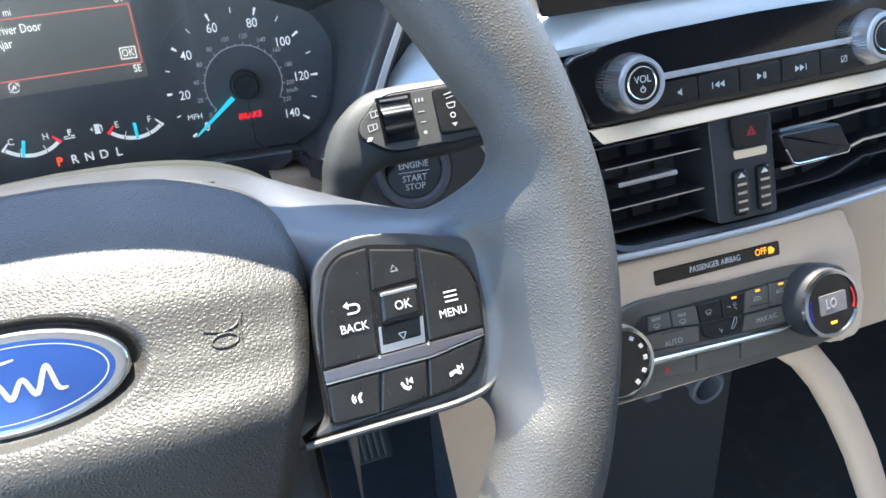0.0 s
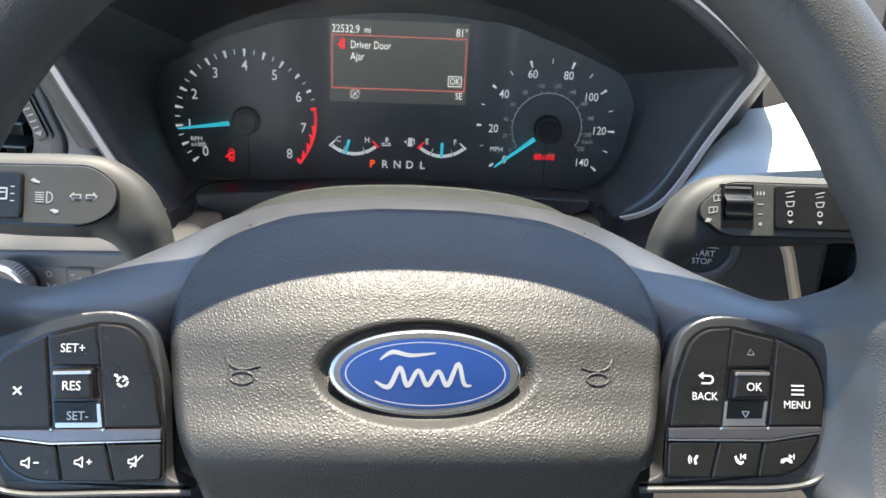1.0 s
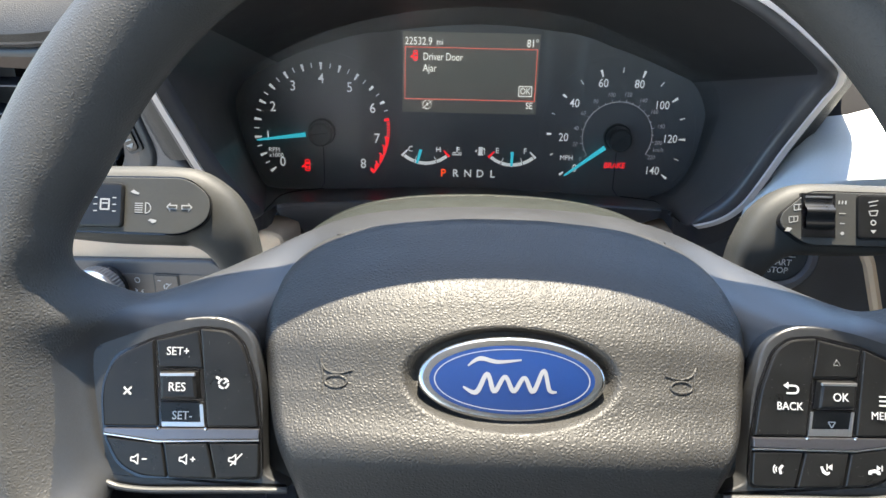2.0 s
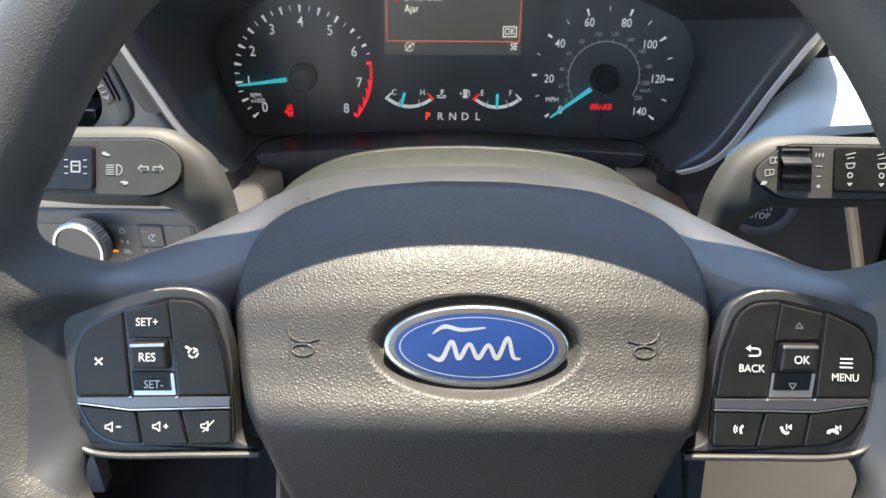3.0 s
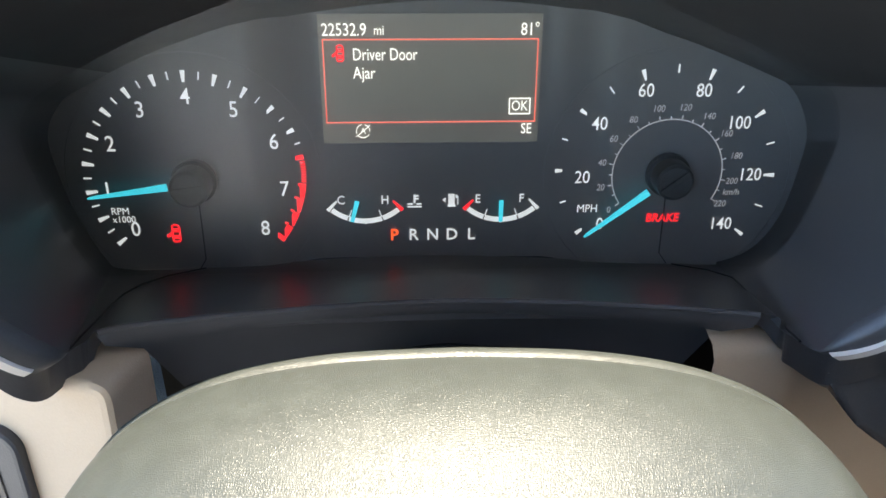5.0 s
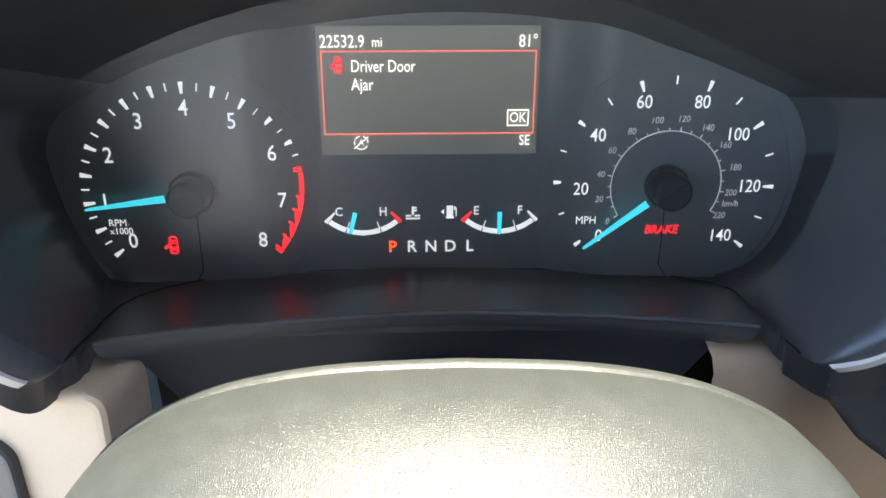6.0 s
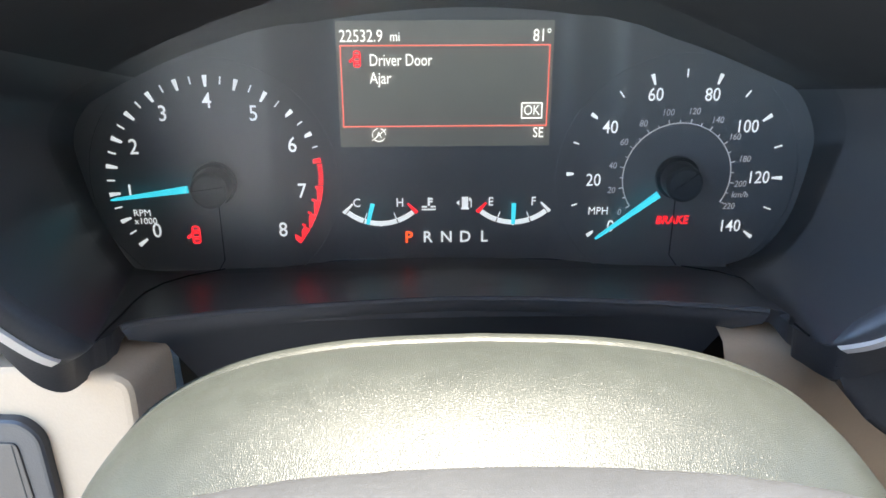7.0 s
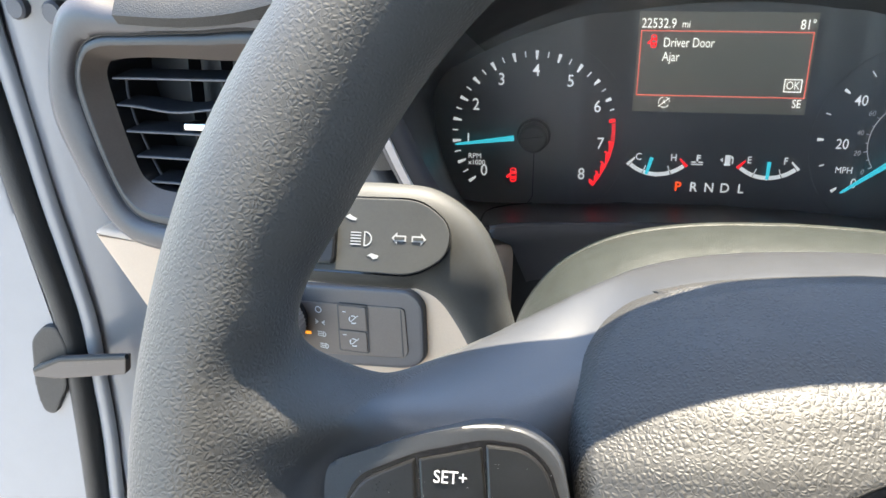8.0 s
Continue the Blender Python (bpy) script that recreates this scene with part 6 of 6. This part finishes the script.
BAR = [(-0.0600, -0.1143), (-0.0254, -0.1162), (0.0024, -0.1179), (0.0315, -0.1190), (0.0420, -0.1178)]
part("chrome_bar", sheet([[(x, y, z - 0.0012 + dz * (1 - 0.12 * k)) for k, (x, z) in enumerate(BAR)] for y, dz in ((0.002, 0.0021), (-0.0022, 0.0019), (-0.0032, 0.0008), (-0.0032, -0.0008), (-0.0022, -0.0019), (0.002, -0.0021))]), SATINCHROME, fascia, "satin chrome bar")
for pts in ([(-0.0600, -0.1170), (-0.0280, -0.1190), (-0.0296, -0.1300), (-0.0600, -0.1256)], [(-0.0274, -0.1190), (0.0034, -0.1206), (0.0018, -0.1320), (-0.0290, -0.1301)], [(0.0040, -0.1206), (0.0400, -0.1212), (0.0445, -0.1265), (0.0270, -0.1320), (0.0024, -0.1321)]):
    climate_key(pts, "plain olive grey key")
part("seat_heat_sign", slab([(-0.0500, -0.1252), (-0.0476, -0.1252), (-0.0464, -0.1212), (-0.0488, -0.1218)], -0.0012, -0.0006), HAZRED, fascia, smooth=0)
for cx, cz, name in ((-0.0858, -0.1050, "fan_dial"), (0.0590, -0.1082, "temperature_dial")):
    k = part(name, lathe([(0.0225, 0.002), (0.0225, -0.006), (0.0216, -0.0075), (0.0212, -0.015), (0.0203, -0.0165)], cx, cz, 56, cap=False), MATTE, fascia, "black dial skirt")
    part("dial_ring", lathe([(0.0209, -0.0155), (0.0204, -0.0178), (0.0184, -0.0182), (0.0180, -0.0166)], cx, cz, 56, cap=False), CHROME, k, "bright chrome dial ring")
    part("dial_face", lathe([(0.0183, -0.0168), (0.0005, -0.0172)], cx, cz, 48), GLOSS, k, "black dial face")
    if cx > 0:
        part("dial_window", slab(rounded(box2(cx - 0.0095, cz - 0.0055, cx + 0.0105, cz + 0.0065), 0.001, 2), -0.0177, -0.017), DASHGREY, k, "small grey window", smooth=0)
        writing("LO", 0.0085, cx - 0.001, cz + 0.0005, -0.0179, FAINT, k, "dial_digit", wide=0.75)
        part("cold_mark", slab(band(cx, cz, 0.0158, 0.0170, 160, 205, 8), -0.0178, -0.017), SCREENBLUE, k, smooth=0)
        part("hot_mark", slab(band(cx, cz, 0.0158, 0.0170, -20, 25, 8), -0.0178, -0.017), HAZRED, k, smooth=0)
        part("pilot_light", slab(box2(cx - 0.002, cz - 0.0122, cx + 0.002, cz - 0.0108), -0.0178, -0.017), LITA, k, smooth=0)
    else:
        for a in range(-60, 80, 28):
            part("dial_mark", slab(band(cx, cz, 0.0140, 0.0162, a, a + 9, 4), -0.0178, -0.017), FAINT, k, smooth=0)
airbag = thing("airbag_indicator", LOWER @ pose(-0.0005, 0, -0.0708, 0, 1.4, 0), "black passenger airbag indicator with an amber light", "indicator")
part("indicator_face", slab(rounded(box2(-0.0445, -0.0044, 0.0440, 0.0044), 0.0012, 3), 0.0032, 0.008, 0.0005, 2), GLOSS, airbag)
writing("PASSENGER AIRBAG", 0.0050, -0.0030, 0.0, 0.0030, WHITE, airbag, wide=0.80)
writing("OFF", 0.0058, 0.0300, 0.0002, 0.0030, LITA, airbag, wide=0.85, bold=0.01)
part("seat_sign", slab([(0.0355, -0.0022), (0.0385, -0.0022), (0.0400, 0.0), (0.0375, 0.0022), (0.0355, 0.0018)], 0.0028, 0.0034), LITA, airbag, smooth=0)

tablet = thing("touchscreen", STACK @ pose(0, 0.004, 0.083, 8, 0, 0), "black tablet touchscreen with a blue icon bar", "screen")
part("screen_body", slab(rounded(box2(-0.0962, 0.0, 0.178, 0.150), 0.006, 4), 0.0, 0.014, 0.002, 3), GLOSS, tablet, "gloss black screen frame")
part("icon_bar", slab(box2(-0.0702, 0.0120, 0.152, 0.0330), -0.0006, 0.001), SCREENBLUE, tablet, "blue icon bar", smooth=0)
part("picture", slab(box2(-0.0702, 0.0330, 0.152, 0.136), -0.0006, 0.001), SCREENPALE, tablet, "pale blue screen picture", smooth=0)
for k, w in enumerate(("Audio", "Phone", "Apps")):
    cx = -0.0500 + 0.0420 * k
    writing(w, 0.0056, cx, 0.0165, -0.0009, LITW, tablet)
    if k == 0:
        marks(tablet, -0.0007, LITW, [((cx, 0.0255), p) for p in (line((-1.2, -2.4), (-1.2, 2.6), 0.5), line((2.0, -1.8), (2.0, 3.2), 0.5), line((-1.2, 2.6), (2.0, 3.2), 0.8), band(-2.0, -2.4, 0.0, 1.0, 0, 300, 8), band(1.2, -1.8, 0.0, 1.0, 0, 300, 8))])
    else:
        marks(tablet, -0.0007, LITW, [((cx, 0.0255), [(-2.4, 1.6), (-1.4, 2.6), (-0.6, 1.2), (0.8, -0.8), (2.0, -0.4), (2.6, -1.6), (1.4, -2.6), (-1.4, -0.6)])])

# ---- below the dash ----
lower = thing("centre_console", I4, "dark footwell console with beige curved side trims", "console")
part("console_front", slab(rounded(box2(0.250, 0.10, 0.47, 0.46), 0.02, 4), 0.225, 0.40), MATTE, lower, "dark recess under the climate panel")
part("side_trim", sheet([[(x0 + 0.0 * s, y, z) if s == 0 else (x0 + 0.118 * s, y + 0.012 * math.sin(math.pi * s), z) for s in (0, 0.06, 0.25, 0.5, 0.75, 0.94, 1.0)] for x0, y, z in ((0.188, 0.215, 0.470), (0.189, 0.200, 0.455), (0.191, 0.196, 0.43), (0.196, 0.195, 0.38), (0.204, 0.20, 0.32), (0.212, 0.20, 0.15), (0.215, 0.20, 0.0))]), BEIGE, lower, "beige console side trim", 50)
part("side_trim", tube([STACK @ Vector((x, 0.012, z)) for x, z in ((0.050, -0.138), (0.066, -0.152), (0.082, -0.175), (0.096, -0.203), (0.110, -0.238), (0.121, -0.275), (0.130, -0.33))], 0.011, 14), BEIGE, lower, "curved beige console trim")
part("socket", moved(lathe([(0.012, 0.0), (0.012, -0.004), (0.0105, -0.005), (0.009, -0.004), (0.009, 0.01)], 0, 0, 30, cap=False), place((0.431, 0.212, 0.343), 0, 0) @ Matrix.Scale(1.3, 4)), GREY, lower, "dark power socket")
part("usb_port", slab(rounded(box2(0.3745, 0.3440, 0.3885, 0.3565), 0.001, 2), 0.212, 0.226, 0.0006, 2), GREY, lower, "small dark port")
part("right_fascia", slab(rounded([(0.462, 0.40), (0.95, 0.40), (0.95, 0.555), (0.455, 0.545)], 0.01, 4), 0.16, 0.35, 0.005, 3), BEIGE, dash, "beige lower dash beyond the stack")
part("right_dash", slab(box2(0.515, 0.53, 1.14, 0.68), 0.17, 0.5, 0.004, 2), BROWN, dash)
part("post_trim", tube([START @ Vector((x, y, z)) for x, y, z in ((0.030, -0.012, 0.040), (0.038, -0.014, 0.018), (0.046, -0.016, 0.002), (0.056, -0.018, -0.030), (0.064, -0.02, -0.07))], 0.0036, 8), TRIM, dash, "slim silver post trim")
pedal = thing("brake_pedal", place((0.172, 0.34, 0.275), 40, 0) @ Matrix.Scale(0.6, 4), "black ribbed rubber brake pedal", "pedal")
part("pedal_pad", slab(rounded(box2(-0.03, -0.03, 0.03, 0.03), 0.006, 4), -0.004, 0.008, 0.002, 2), RUBBER, pedal)
for k in range(5):
    part("pedal_rib", slab(rounded(box2(-0.024 + k * 0.0105, -0.026, -0.018 + k * 0.0105, 0.026), 0.001, 2), -0.0075, 0.0, 0.001, 1), MATTE, pedal, "black ribbed tread")
part("pedal_arm", tube([(0, 0.006, 0), (0, 0.03, 0.06), (0, 0.05, 0.21)], 0.008, 8), MATTE, pedal)

# ---- open driver's door and its pillar ----
SIDE = place((-0.42, 0.36, 0.60), 0, -10)
jamb = thing("door_pillar", SIDE, "white painted door pillar with a black seal and bolt heads", "pillar", kind="structure")
PIL = [(-0.085, 0.0), (-0.055, 0.010), (-0.030, 0.0), (-0.018, 0.006), (-0.006, -0.002), (0.012, 0.002), (0.030, 0.012), (0.070, 0.03), (0.10, 0.06)]
part("pillar", sheet([[(x + 0.03 * (z < -0.1) * 0, y, z) for x, y in PIL] for z in (0.35, 0.2, 0.08, 0.0, -0.1, -0.2, -0.28, -0.33)]), BODYWHITE, jamb, "white painted sheet metal", 50)
for x, z in ((0.0035, 0.089), (0.0300, 0.087)):
    part("bolt_head", lathe([(0.0075, 0.004), (0.0075, -0.003), (0.006, -0.0045), (0.001, -0.0045)], x, z, 12), GREY, jamb, "dark bolt head")
part("seal", tube(catmull([(-0.040, -0.006, 0.14), (-0.033, -0.006, 0.04), (-0.027, -0.006, -0.04), (-0.0235, -0.006, -0.08), (-0.0180, -0.006, -0.138), (-0.0205, -0.006, -0.19), (-0.0270, -0.006, -0.25), (-0.0380, -0.006, -0.33), (-0.050, -0.006, -0.40)], 48, closed=False), 0.0100, 14), RUBBER, jamb, "thick black rubber door seal")
part("flange", tube(catmull([(-0.022, -0.004, 0.14), (-0.014, -0.004, 0.04), (-0.009, -0.004, -0.04), (-0.0050, -0.004, -0.08), (-0.0005, -0.004, -0.138), (-0.0040, -0.004, -0.19), (-0.0085, -0.004, -0.25), (-0.0200, -0.004, -0.33), (-0.030, -0.004, -0.40)], 48, closed=False), 0.0070, 12, flat=0.7), BODYWHITE, jamb, "raised white flange along the seal")
cdoor = thing("car_door", SIDE, "white car door standing open", "door")
part("door_edge", slab(rounded([(-0.034, -0.60), (-0.028, -0.30), (-0.024, -0.18), (-0.034, -0.06), (-0.045, 0.10), (-0.30, 0.12), (-0.30, -0.60)], 0.008, 4), -0.012, 0.06, 0.006, 3), BODYWHITE, cdoor, "white door edge")
part("strap_pocket", slab(rounded([(-0.0590, -0.2100), (-0.0570, -0.2290), (-0.0470, -0.2300), (-0.0280, -0.2010), (-0.0160, -0.1620), (-0.0210, -0.1420), (-0.0330, -0.1430), (-0.0490, -0.1580)], 0.008, 5), -0.0165, 0.0, 0.002, 2), RUBBER, cdoor, "black rubber strap pocket")
part("check_strap", slab(rounded([(-0.048, -0.1870), (-0.0243, -0.1845), (0.0392, -0.1687), (0.0428, -0.1530), (-0.0192, -0.1662), (-0.048, -0.1800)], 0.002, 3), -0.024, -0.0175, 0.001, 2), BROWN, cdoor, "grey-brown metal check strap")
part("strap_edge", tube([(-0.046, -0.0225, -0.1810), (-0.0192, -0.0225, -0.1665), (0.0428, -0.0225, -0.1530)], 0.0022, 8), RUBBER, cdoor, "black rubber edge on the strap")
